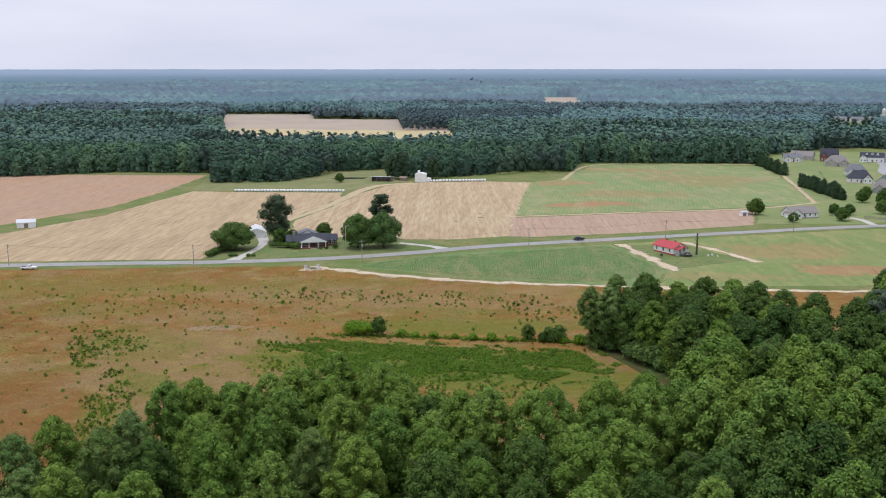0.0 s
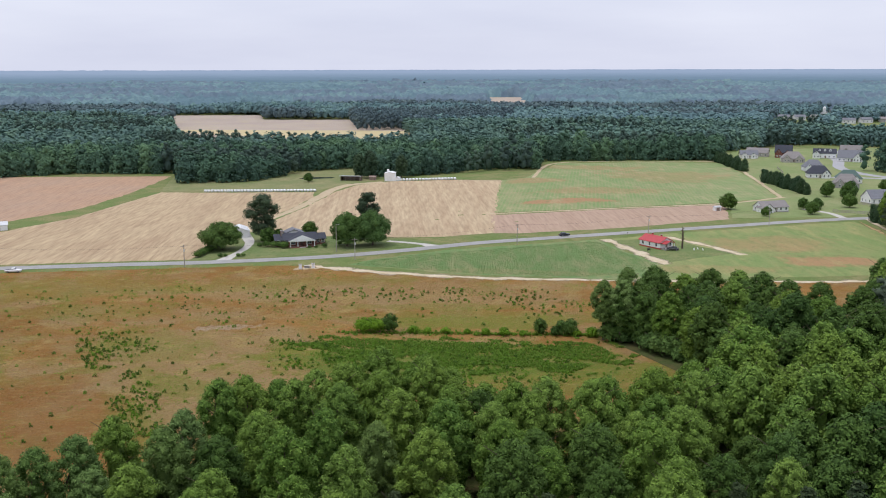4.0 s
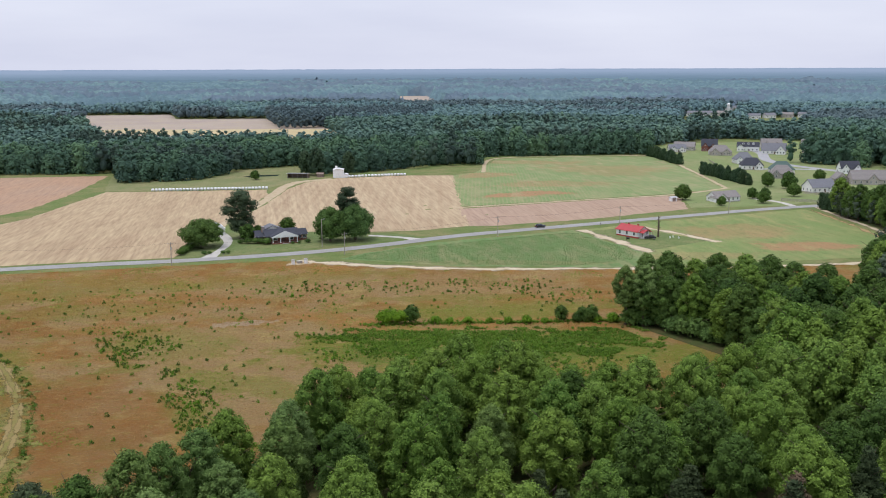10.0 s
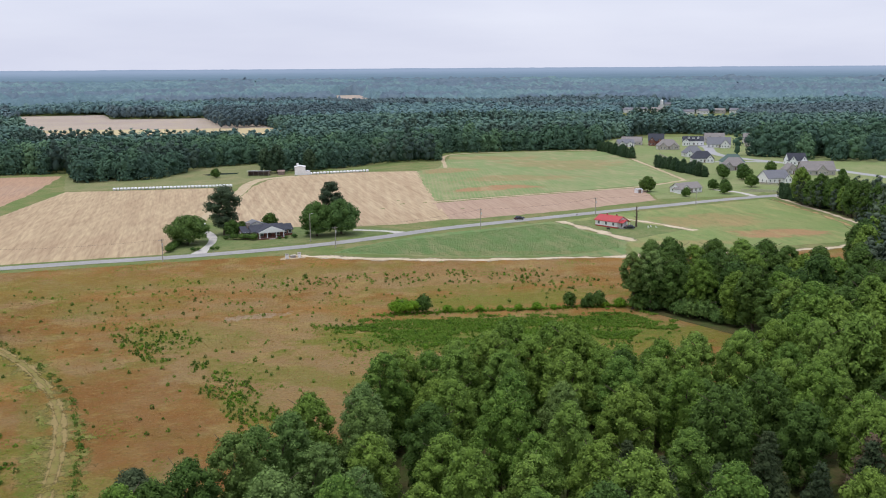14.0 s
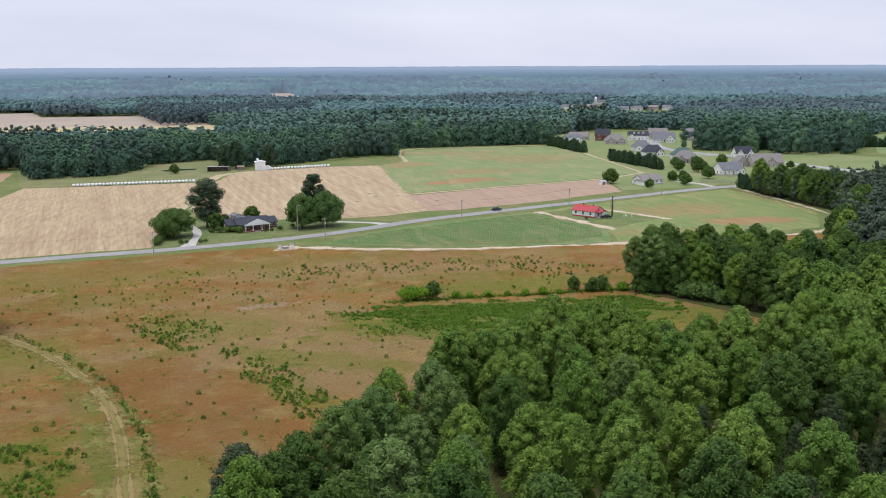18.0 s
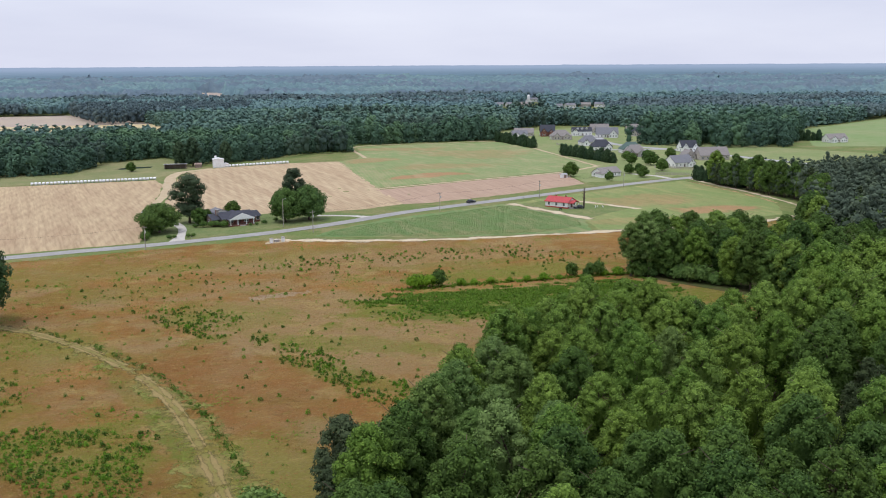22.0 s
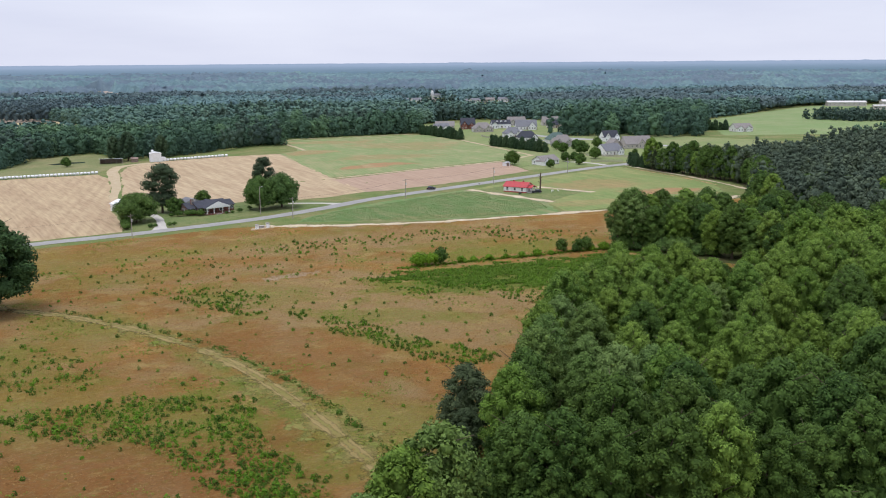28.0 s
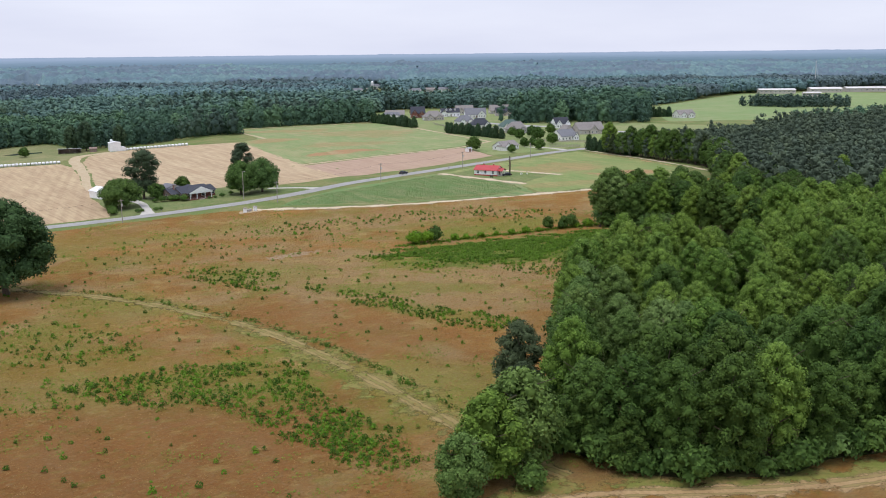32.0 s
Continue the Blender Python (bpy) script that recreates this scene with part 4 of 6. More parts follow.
for k, (x, y) in enumerate(rim):
    kind = (OFF_DARK[0], OFF_DARK[1], OFF_PINE[0], OFF_BROAD[1], OFF_DARK[0])[k % 5]
    plant(kind, x, y, "pine at the edge of the pine wood" if k % 5 == 2 else "leafy tree at the edge of the pine wood", "tree", "trees along the pine wood", rng.uniform(0.7, 1.0), k)
EAST_WOODS = [(420, 450), (470, 500), (560, 500), (640, 470), (650, 400), (480, 420)]
forest("east_woods", scatter(EAST_WOODS, 9, rng, 9000), BROAD_FAR, M_WOODS, "low woods between the pine wood and the pasture", 14, 0.6, 0.85)
NEAR_WOODS = [(-620, 640), (-430, 655), (-295, 664), (-230, 695), (-158, 688), (-143, 632), (-100, 641), (-73, 698), (-34, 716), (-26, 655), (28, 655), (84, 660), (94, 711), (100, 750), (178, 757), (240, 752), (262, 806), (300, 856), (376, 890), (440, 840), (470, 880), (440, 1040), (60, 1010), (20, 1000), (10, 872), (-36, 850), (-202, 915), (-262, 1164), (-335, 1300), (-620, 1300)]
MID_WOODS = [(314, 668), (335, 640), (355, 616), (374, 596), (402, 592), (470, 652), (540, 720), (525, 740), (445, 735), (405, 705)]
spots = [p for p in scatter(NEAR_WOODS, 7.3, rng, 160000) if p[1] < 790] + [p for p in scatter(NEAR_WOODS, 8.6, rng, 160000) if p[1] >= 790]
leafy_spots = [p for p in spots if noise.noise((p[0] / 120, p[1] / 60, 3)) < 0.22]
forest("mixed_woods", [p for p in leafy_spots if p[1] < 790], BROAD_MID, M_WOODS, "deep green mixed woods behind the fields", 4, 0.8, 1.2, 0.22, 1.12)
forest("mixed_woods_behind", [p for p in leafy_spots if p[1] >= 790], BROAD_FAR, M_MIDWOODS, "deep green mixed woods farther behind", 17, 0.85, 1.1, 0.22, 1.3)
forest("pines_in_the_woods", [p for k, p in enumerate(spots) if noise.noise((p[0] / 120, p[1] / 60, 3)) >= 0.22], PINE_FAR, M_PINES, "dark pines among the mixed woods", 5)
forest("neighbourhood_woods", scatter(MID_WOODS, 8.5, rng, 20000), BROAD_MID + PINE_FAR, M_WOODS, "woods behind the neighbourhood", 6, 0.95, 1.35)

OPEN = [
    [(-3000, 100), (-3000, 640), (-620, 640), (-295, 664), (-158, 688), (-100, 636), (-34, 716), (96, 711), (240, 752), (300, 856), (376, 890), (440, 840), (440, 735), (385, 660), (398, 600), (440, 545), (480, 400), (560, 300), (500, 0)],
    NEAR_WOODS, MID_WOODS, PINEWOOD, EAST_WOODS,
    [(374, 596), (402, 592), (540, 720), (560, 745), (700, 810), (870, 880), (1000, 860), (1300, 900), (1300, 560), (900, 440), (600, 300), (480, 400), (360, 430)],
    [(-202, 915), (-36, 850), (10, 872), (20, 1000), (10, 1130), (-33, 1350), (-176, 1368), (-192, 1495), (-331, 1495), (-262, 1164)],
    [(150, 1540), (225, 1540), (305, 2240), (220, 2240)],
]
CHURCH = (597, 1355)
FAR_HOUSES = [(514, 1293), (533, 1289), (555, 1285), (562, 1208), (588, 1218), (618, 1226), (640, 1222), (646, 1430)]
for x, y in FAR_HOUSES + [CHURCH]:
    far = math.hypot(x + 100, y)
    ux, uy, gap = (x + 100) / far, y / far, 0.22 * far
    OPEN.append([(x - gap * ux - 9 * uy, y - gap * uy + 9 * ux), (x - gap * ux + 9 * uy, y - gap * uy - 9 * ux), (x + 14 * ux + 11 * uy, y + 14 * uy - 11 * ux), (x + 14 * ux - 11 * uy, y + 14 * uy + 11 * ux)])
ang, rad = rng.uniform(radians(-32), radians(66), 60000), np.sqrt(rng.uniform(600**2, 1620**2, 60000))
fx, fy = -80 + rad * np.sin(ang), rad * np.cos(ang)
ok = np.ones(len(fx), bool)
for poly in OPEN:
    ok &= ~inside(poly, fx, fy)
taken, spots = {}, []
for x, y in zip(fx[ok], fy[ok]):
    c = (int(x // 8), int(y // 8))
    if c not in taken:
        taken[c] = 1
        spots.append((x, y))
near = [p for p in spots if math.hypot(p[0] + 80, p[1]) < 1150 and (p[0] > 430 or p[1] > 880 or p[0] < -600)]
spots = [p for p in spots if math.hypot(p[0] + 80, p[1]) >= 1150]
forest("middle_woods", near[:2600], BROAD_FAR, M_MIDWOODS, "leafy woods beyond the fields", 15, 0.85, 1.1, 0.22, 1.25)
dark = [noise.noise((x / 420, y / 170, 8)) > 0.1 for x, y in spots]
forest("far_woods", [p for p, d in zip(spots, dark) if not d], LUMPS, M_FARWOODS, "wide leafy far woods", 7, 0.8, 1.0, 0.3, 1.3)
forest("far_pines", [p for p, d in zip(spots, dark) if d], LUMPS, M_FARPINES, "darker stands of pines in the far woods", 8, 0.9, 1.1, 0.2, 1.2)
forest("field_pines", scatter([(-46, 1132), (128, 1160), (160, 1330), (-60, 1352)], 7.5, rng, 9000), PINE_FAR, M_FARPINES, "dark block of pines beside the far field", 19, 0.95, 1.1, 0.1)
forest("pasture_pines", scatter([(645, 690), (655, 640), (700, 605), (725, 622), (690, 668)], 6.5, rng, 6000), BROAD_FAR, M_PINES, "group of pines on the pale pasture", 9, 0.7, 0.85)


def canopy(name, first, last, grow, step, mats, label, category, kind, seed, uneven=1.0):
    """The top of wide far woods as one uneven sheet: stands of leafy trees and taller, darker stands of pines."""
    rng = np.random.default_rng(seed)
    radii = [first]
    while radii[-1] < last:
        radii.append(radii[-1] * grow)
    turns = np.radians(np.arange(-34, 68, step))
    a, r = np.meshgrid(turns, np.array(radii))
    wob = 0.3 * radians(step) * r
    x, y = -80 + r * np.sin(a) + rng.normal(0, 1, a.shape) * wob, r * np.cos(a) + rng.normal(0, 1, a.shape) * wob
    flat = [(u, v) for u, v in zip(x.ravel(), y.ravel())]
    piny = np.array([noise.noise((u / 420, v / 170, 8)) for u, v in flat]).reshape(a.shape)
    stand = np.array([noise.noise((u / 210, v / 110, 2)) for u, v in flat]).reshape(a.shape)
    z = rise(x, y) + 7.5 + uneven * (3.5 * (piny > 0.1) + 6 * stand + rng.uniform(0, 10, a.shape) * (1 + 0.6 * rng.random(a.shape) ** 4))
    for poly in OPEN:
        z[inside(poly, x, y)] = -2
    z[0] = -2
    m = len(turns)
    i, j = np.meshgrid(np.arange(len(radii) - 1), np.arange(m - 1), indexing="ij")
    k = (i * m + j).ravel()
    quads = np.stack([k, k + 1, k + m + 1, k + m], 1)[:, ::-1]
    me = mesh_of(name, np.stack([x, y, z], -1).reshape(-1, 3), quads, mats, (piny.ravel()[k] > 0.1) * (len(mats) - 1), True)
    me.attributes.new("tint", "FLOAT", "POINT").data.foreach_set("value", np.clip(0.5 + 0.5 * stand + rng.normal(0, 0.25, a.shape), 0, 1).ravel().astype(np.float32))
    tagged(new(name, me), label, category, kind=kind)


canopy("far_canopy", 1590.0, 3000, 1.0055, 0.2, [M_CANOPY, M_CANOPY_PINE], "tops of wide far woods, haze painted in as blue-green", "woods", "stuff", 12)
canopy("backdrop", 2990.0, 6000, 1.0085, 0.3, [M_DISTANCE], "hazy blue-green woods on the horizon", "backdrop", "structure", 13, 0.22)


# ---- yard and field trees ----
BIG_OAK = tree_kind(71, 24.5, 13.2, 1.6, 52, 15000, 0.40, M_OAK, squat=0.7, trunk=0.75)
YARD_MAPLE = [tree_kind(72 + k, 14, 7.4, 0.4, 30, 7000, 0.36, M_YARD, squat=0.9, trunk=0.4) for k in range(2)]
ROUND_TREE = tree_kind(75, 11, 8.2, 0.3, 34, 7000, 0.36, M_YARD, squat=0.8, trunk=0.35)
SMALL_ROUND = [tree_kind(76 + k, 8, 4.2, 0.1, 16, 1300, 0.5, M_LEAF_DARK, trunk=0.2) for k in range(2)]
SHRUB = [tree_kind(80 + k, 2.2, 1.5, 0.1, 9, 420, 0.2, M_LEAF_DARK, trunk=0.06) for k in range(2)]
BRIGHT_SHRUB = [tree_kind(84 + k, 4.2, 2.8, 0.1, 14, 800, 0.26, M_WEED, trunk=0.1) for k in range(2)]
SHED_TREE = [tree_kind(88 + k, 18, 5.6, 0.6, 40, 4600, 0.36, M_SHEDTREE, squat=0.95) for k in range(2)]
GREY_BUSH = tree_kind(86, 12, 5.2, 0.3, 40, 6000, 0.25, M_LEAF_GREY, trunk=0.2)
GREEN_BUSH = tree_kind(87, 11.5, 4.8, 0.3, 40, 6000, 0.25, M_LEAF, trunk=0.2)
DARK_BUSH = tree_kind(91, 4.5, 2.6, 0.0, 12, 700, 0.32, M_LEAF_DARK, trunk=0.08)
# The darker yard leaves put shade into the wood's low front growth.
UNDER_BUSH = tree_kind(92, 4.5, 2.8, 0.0, 12, 800, 0.32, M_YARD, trunk=0.08)


def open_pine_kind(seed, height, radius):
    """An old pine whose foliage stands in separate flat masses with gaps between."""
    rng = np.random.default_rng(seed)
    rows = []
    for k in range(38):
        u = (k + 0.5) / 38
        a = 2.4 * k + rng.uniform(-0.5, 0.5)
        out = radius * math.sin(math.pi * (0.24 + 0.62 * u)) * rng.uniform(0.3, 0.9)
        rows.append((out * math.cos(a), out * math.sin(a), height * (0.16 + 0.8 * u) + rng.normal(0, 0.4), radius * rng.uniform(0.26, 0.42), 0.6))
    rows.append((0, 0, height * 0.9, radius * 0.5, 0.7))
    crown = mesh_of("crown", *leaf_cloud(rows, 6000, 0.3, rng, 0.75, down=-0.9, single=True), [M_OLDPINE])
    return trunk_mesh(rng, height, 0.45, radius * 0.9, 10), crown


OLD_PINE = open_pine_kind(90, 19.5, 6.8)
WOLF_PINE = open_pine_kind(93, 19.5, 5.4)


def juniper_kind(seed, height, radius):
    rng = np.random.default_rng(seed)
    rows = [(rng.normal(0, 0.12) * radius, rng.normal(0, 0.12) * radius, height * u, radius * (0.35 + 0.65 * math.sin(math.pi * min(1, 0.32 + 0.68 * u))) * 0.95, 1.1) for u in (0.12, 0.26, 0.4, 0.54, 0.68, 0.8, 0.9)]
    return trunk_mesh(rng, height, 0.15, 0.3, 4), mesh_of("crown", *leaf_cloud(rows, 700, 0.42, rng, 0.9, down=-0.9), [M_JUNIPER])


JUNIPER = [juniper_kind(95 + k, 8.0, 2.6) for k in range(3)]

plant(BIG_OAK, -146.8, 276, "huge dark green oak standing alone in the meadow", "oak tree")
plant(OLD_PINE, -69.1, 418.4, "tall dark old pine behind the brick house", "pine tree")
plant(WOLF_PINE, -24, 422.7, "tall dark pine behind the yard trees", "pine tree")
plant(YARD_MAPLE[0], -32.7, 404.1, "broad green shade tree on the house lawn", "tree", "shade trees")
plant(YARD_MAPLE[1], -22.4, 405.9, "broad green shade tree beside the road", "tree", "shade trees", 1.04)
plant(ROUND_TREE, -83.6, 399.5, "wide round green tree beside the driveway", "tree", size=1.04)
plant(SMALL_ROUND[0], -49.4, 427.9, "small dark round tree behind the house", "tree", size=0.85)
plant(SMALL_ROUND[1], -66, 412, "low green tree beside the driveway", "tree", size=0.85)
plant(SMALL_ROUND[0], -62, 419, "dark shrubby tree beside the house", "tree", size=0.65)
for x, y, s in ((-69, 405.5, 0.75), (-65.8, 405, 1.15), (-62.8, 404.3, 1.15), (-60.6, 404, 1.1), (-58.4, 401.8, 1.25), (-42, 402.5, 0.8), (-48, 401, 0.5), (-45.5, 401.3, 0.5), (-75, 384.5, 0.65), (-73, 385, 0.6), (-82, 384, 0.7), (-80, 384.5, 0.6), (-36, 408, 0.7)):
    plant(SHRUB[0], x, y, "clipped dark green shrub on the lawn", "shrub", "yard shrubs", s, x, "shrub")
for k in range(9):
    plant(SHRUB[1], -90.8 + 0.55 * k, 384 + 2.7 * k, "dark clipped hedge bush along the lawn", "hedge bush", "hedge along the lawn", 1.15, k, "hedge_bush")
for x, y, s, kind, label in (
    (158, 495, 1.05, 0, "round dark tree beside the white house"), (168, 470, 0.62, 1, "small round tree before the white house"), (193, 474, 0.85, 0, "round dark tree on the white house's lawn"),
    (196, 492, 0.75, 1, "dark bushy tree beside the white house"), (204, 494, 0.7, 0, "dark bushy tree beside the white house"), (222, 496, 0.95, 1, "dark tree by the residential lawn"),
    (240, 560, 0.8, 0, "dark tree among the houses"), (229, 538, 0.9, 1, "dark tree among the houses"), (236, 527, 1.1, 0, "round tree among the houses"), (246, 545, 1.0, 1, "round tree among the houses"), (272, 556, 0.95, 0, "green tree among the houses"), (262, 505, 0.45, 1, "dark shrub before the houses"), (302, 526, 0.6, 0, "small dark tree by a tan house"),
):
    plant(SMALL_ROUND[kind], x, y, label, "tree", "neighbourhood trees", s, x)
for line, count, label in (((222, 612, 222, 548), 13, "dark juniper in a tall hedge"), ((236, 742, 231, 672), 14, "dark juniper in the hedge beside the crop"), ((213, 452, 212, 414), 8, "dark juniper beside the gravel track"), ((428, 652, 470, 628), 14, "dark juniper in the hedge before the pale pasture")):
    for k in range(count):
        u = k / (count - 1)
        plant(JUNIPER[k % 3], line[0] + (line[2] - line[0]) * u + 0.8 * math.sin(5 * k), line[1] + (line[3] - line[1]) * u, label, "juniper", "juniper hedge", 0.95 + 0.12 * math.sin(3 * k), k, "juniper")
plant(SHED_TREE[0], -27, 649, "broad dark tree beside the farm sheds", "tree", size=1.05)
plant(SHED_TREE[1], -34, 655, "dark tree behind the open shed", "tree", size=0.9)
plant(SHED_TREE[1], -6, 652, "dark round tree behind the white barn", "tree", size=0.85)
plant(SMALL_ROUND[0], -66, 634, "lone dark tree on the pasture", "tree", size=0.75)
WIDE_PINE = [tree_kind(61 + k, 14.0, 4.9, 0.3, 44, 7000, 0.22, M_OLDPINE, squat=0.75) for k in range(2)]
plant(WIDE_PINE[0], -91.5, 141, "dark broad pine at the corner of the wood", "pine tree", size=1.0)
plant(WIDE_PINE[1], -94.5, 136, "dark lower pine at the corner of the wood", "pine tree", size=0.62)
plant(GREEN_BUSH, -115.5, 117.5, "bushy green tree where the tracks meet", "tree", size=1.15)
plant(GREY_BUSH, -109.3, 118.5, "bushy silvery tree where the tracks meet", "tree", size=1.25)
plant(GREY_BUSH, -122.5, 114.5, "low silvery bush where the tracks meet", "bush", size=0.8)
plant(DARK_BUSH, -113, 111.5, "low dark bush where the tracks meet", "bush", size=0.9)

for x, y, s in ((-99, 117, 0.62), (-98, 108.5, 0.55), (-93.5, 127, 0.6), (-96, 122, 0.5)):
    plant(BROAD_DARK[int(x) % 2], x, y, "low dark leafy tree at the corner of the wood", "tree", GROUP_WOOD, s, x, tall=0.9)

for x, y in ((15, 124), (-36, 100)):
    plant(RED_PINE[0], x, y, "browned reddish pine among the green trees", "pine tree", GROUP_WOOD, 1.0, x)

# tall open trees on the corner of the wood, and the ditch hedge
TALL = tree_kind(97, 18.5, 4.2, 5.0, 40, 6000, 0.26, M_LEAF_GREY)
for x, y, s in ((38.5, 257, 0.92), (43, 254, 0.95), (46, 261, 1.05), (55, 268, 1.0)):
    plant(TALL, x, y, "tall open leafy tree at the corner of the wood", "tree", GROUP_WOOD, s, x)
for x, y, s, kind in ((-27, 270, 1.0, 0), (-22.5, 269, 0.95, 1), (-24.5, 272, 0.9, 0), (-13, 267.5, 0.55, 1), (-9, 267, 0.45, 0), (-4, 266, 0.5, 1), (2, 265.5, 0.4, 0), (7, 264, 0.5, 1), (12, 263, 0.6, 0), (17, 262.5, 0.4, 1), (32, 261, 0.5, 0), (36, 260, 0.7, 1)):
    plant(BRIGHT_SHRUB[kind], x, y, "green bush along the ditch", "bush", "bushes along the ditch", s, x, "bush")
for x, y, s in ((-19.5, 269, 0.95), (22.3, 264, 0.8), (28, 262.5, 0.75), (30.5, 262, 0.85), (26, 262, 0.5)):
    plant(DARK_BUSH, x, y, "dark upright bush along the ditch", "bush", "bushes along the ditch", s, x, "bush", tall=1.3)

# undergrowth along the wood's edge; darker bushes to the south paint in shade
rng = np.random.default_rng(21)
edge = ragged(WOOD, 3.2, 0.9, rng) + [p for p in ragged(CLUMP, 3.6, 1.0, rng) if p[0] < 60]
for p in edge:
    if p[0] < 62 and not (p[0] > 45 and 190 < p[1] < 232):
        kind = (UNDER_BUSH, DARK_BUSH)[int(rng.random() < (0.85 if p[1] < 125 else 0.5))]
        plant(kind, p[0], p[1], "leafy undergrowth at the edge of the wood", "bush", "undergrowth of the near wood", rng.uniform(0.7, 1.35), rng.uniform(0, 6), "undergrowth")


# ---- weeds and grass ----
def tufts(name, spots, mat, label, seed, size, leaves=11, category="weeds", flat=0.6):
    """Low plants of a few upright leaves, all in one mesh."""
    rng = np.random.default_rng(seed)
    spots = np.array([laid(*p) for p in spots], float)
    n = len(spots)
    s = size * rng.uniform(0.55, 1.35, n)
    vs, fs = [], []
    for k in range(leaves):
        a = rng.uniform(0, 6.28, n)
        o = np.sqrt(rng.uniform(0, 1, n))
        side = np.stack([-np.sin(a), np.cos(a), 0 * a], 1)
        out = np.stack([np.cos(a), np.sin(a), 0 * a], 1)
        root = np.concatenate([spots, rise(*spots.T)[:, None] + 0.02], 1) + out * (o * 0.45 * s)[:, None]
        h = s * rng.uniform(0.6, 1.1, n) * (1.15 - 0.5 * o) * flat
        mid = root + out * (0.15 * s)[:, None] + np.stack([0 * h, 0 * h, h * 0.6], 1)
        tip = root + out * (0.32 * s)[:, None] + np.stack([0 * h, 0 * h, h], 1)
        w = (0.17 * s)[:, None] * side
        vs.append(np.stack([root, mid - w, tip, mid + w], 1).reshape(-1, 3))
        i = np.arange(n)[:, None] * 4 + 4 * n * k
        fs += [i + (0, 1, 3), i + (1, 2, 3)]
    me = mesh_of(name, np.concatenate(vs), np.concatenate(fs), [mat])
    return tagged(new(name, me), label, category, kind="stuff")


def drift(rng, ax, ay, bx, by, wide, count):
    """Spots strewn along a line on the ground, thinning out to the sides, in little groups."""
    u = rng.uniform(-0.05, 1.05, count)
    p = np.stack([ax + (bx - ax) * u, ay + (by - ay) * u], 1)
    return p + rng.normal(0, wide / 2, (count, 2)) * rng.uniform(0.3, 1.2, (count, 1))


def bushlets(name, spots, mat, label, seed, low, high, leaves=40):
    """Low rounded weeds: a dome of leaves each, all in one mesh."""
    rng = np.random.default_rng(seed)
    spots = np.array([laid(*p) for p in spots], float)
    n = len(spots)
    r = 0.5 * rng.uniform(low, high, n) * rng.uniform(0.7, 1.15, n)
    tall = rng.uniform(1.0, 1.9, n)
    base = np.concatenate([spots, rise(*spots.T)[:, None] + 0.02], 1)
    vs = []
    for k in range(leaves):
        a, u = rng.uniform(0, 6.28, n), rng.uniform(-0.15, 1.0, n)
        ring = np.sqrt(np.clip(1 - u * u, 0, 1))
        way = np.stack([ring * np.cos(a), ring * np.sin(a), u], 1)
        p = base + way * np.stack([r, r, r * tall], 1) * rng.uniform(0.75, 1.1, (n, 1)) + np.stack([0 * r, 0 * r, 0.35 * r], 1)
        nor = way + rng.normal(0, 0.45, (n, 3)) + (0, 0, 0.5)
        nor /= np.linalg.norm(nor, axis=1)[:, None]
        e = np.cross(nor, rng.normal(size=(n, 3)))
        e /= np.linalg.norm(e, axis=1)[:, None]
        f, w = np.cross(nor, e), (r * rng.uniform(0.3, 0.52, n))[:, None]
        vs.append(np.stack([p - e * w, p + e * w * 0.6 - f * w * 0.75, p + e * w * 0.6 + f * w * 0.75], 1).reshape(-1, 3))
    verts = np.concatenate(vs)
    me = mesh_of(name, verts, np.arange(len(verts)).reshape(-1, 3), [mat])
    return tagged(new(name, me), label, "weeds", kind="stuff")


def strewn(rng, poly, gap, thin=0.0):
    """Spots in an outline, a gap apart, fewer between loose groups and past the ragged rim."""
    p = np.array(scatter([tuple(q) for q in ragged(poly, 4.0, 1.5, rng)], gap, rng, 60000))
    p += rng.normal(0, 0.3 * gap, p.shape)
    groups = np.array([noise.noise((x / 6.5, y / 6.5, 4)) + 0.5 * noise.noise((x / 2.4, y / 2.4, 7)) for x, y in p])
    return p[groups + rng.normal(0, 0.18, len(p)) > thin - 0.1]


rng = np.random.default_rng(33)
WEEDY = [
    ([(-155, 193), (-132, 192), (-113.5, 183), (-117.5, 166), (-121.5, 134), (-128, 131), (-131, 143), (-135.5, 168), (-151, 180)], 1.0, -0.22),
    ([(-128, 150), (-118, 150), (-118, 128), (-128, 128)], 1.0, -0.25),
    ([(-154, 249), (-131, 221), (-138, 201), (-166, 217)], 1.9, -0.02),
    ([(-172, 205), (-152, 192), (-157, 176), (-172, 180)], 1.9, -0.02),
    ([(-106, 275), (-86, 274), (-84, 250), (-92, 238), (-100, 258)], 1.05, 0.0),
    ([(-84, 238), (-74, 226), (-69, 208), (-60, 178), (-69, 174), (-76, 192)], 1.0, -0.1),
    ([(-53, 263), (-34, 262), (-32, 244), (-44, 235)], 1.25, -0.02),
    ([(-40, 260), (30, 250), (27, 230), (14, 205), (-10, 200), (-30, 200), (-27, 215), (-36, 244)], 1.25, -0.02),
    ([(-48, 325), (22, 320), (38, 305), (20, 301), (-45, 312)], 2.0, 0.1),
    ([(-46, 330), (-35, 315), (-40, 298), (-56, 305)], 2.0, 0.05),
    ([(20, 311), (56, 290), (43, 276), (10, 290)], 2.0, 0.1),
    ([(-110, 330), (-60, 330), (-55, 280), (-110, 285)], 3.6, 0.1),
    ([(-170, 330), (40, 320), (40, 190), (-60, 180), (-110, 120), (-170, 130)], 4.6, -0.05),
]
spots = np.concatenate([strewn(rng, *row) for row in WEEDY])
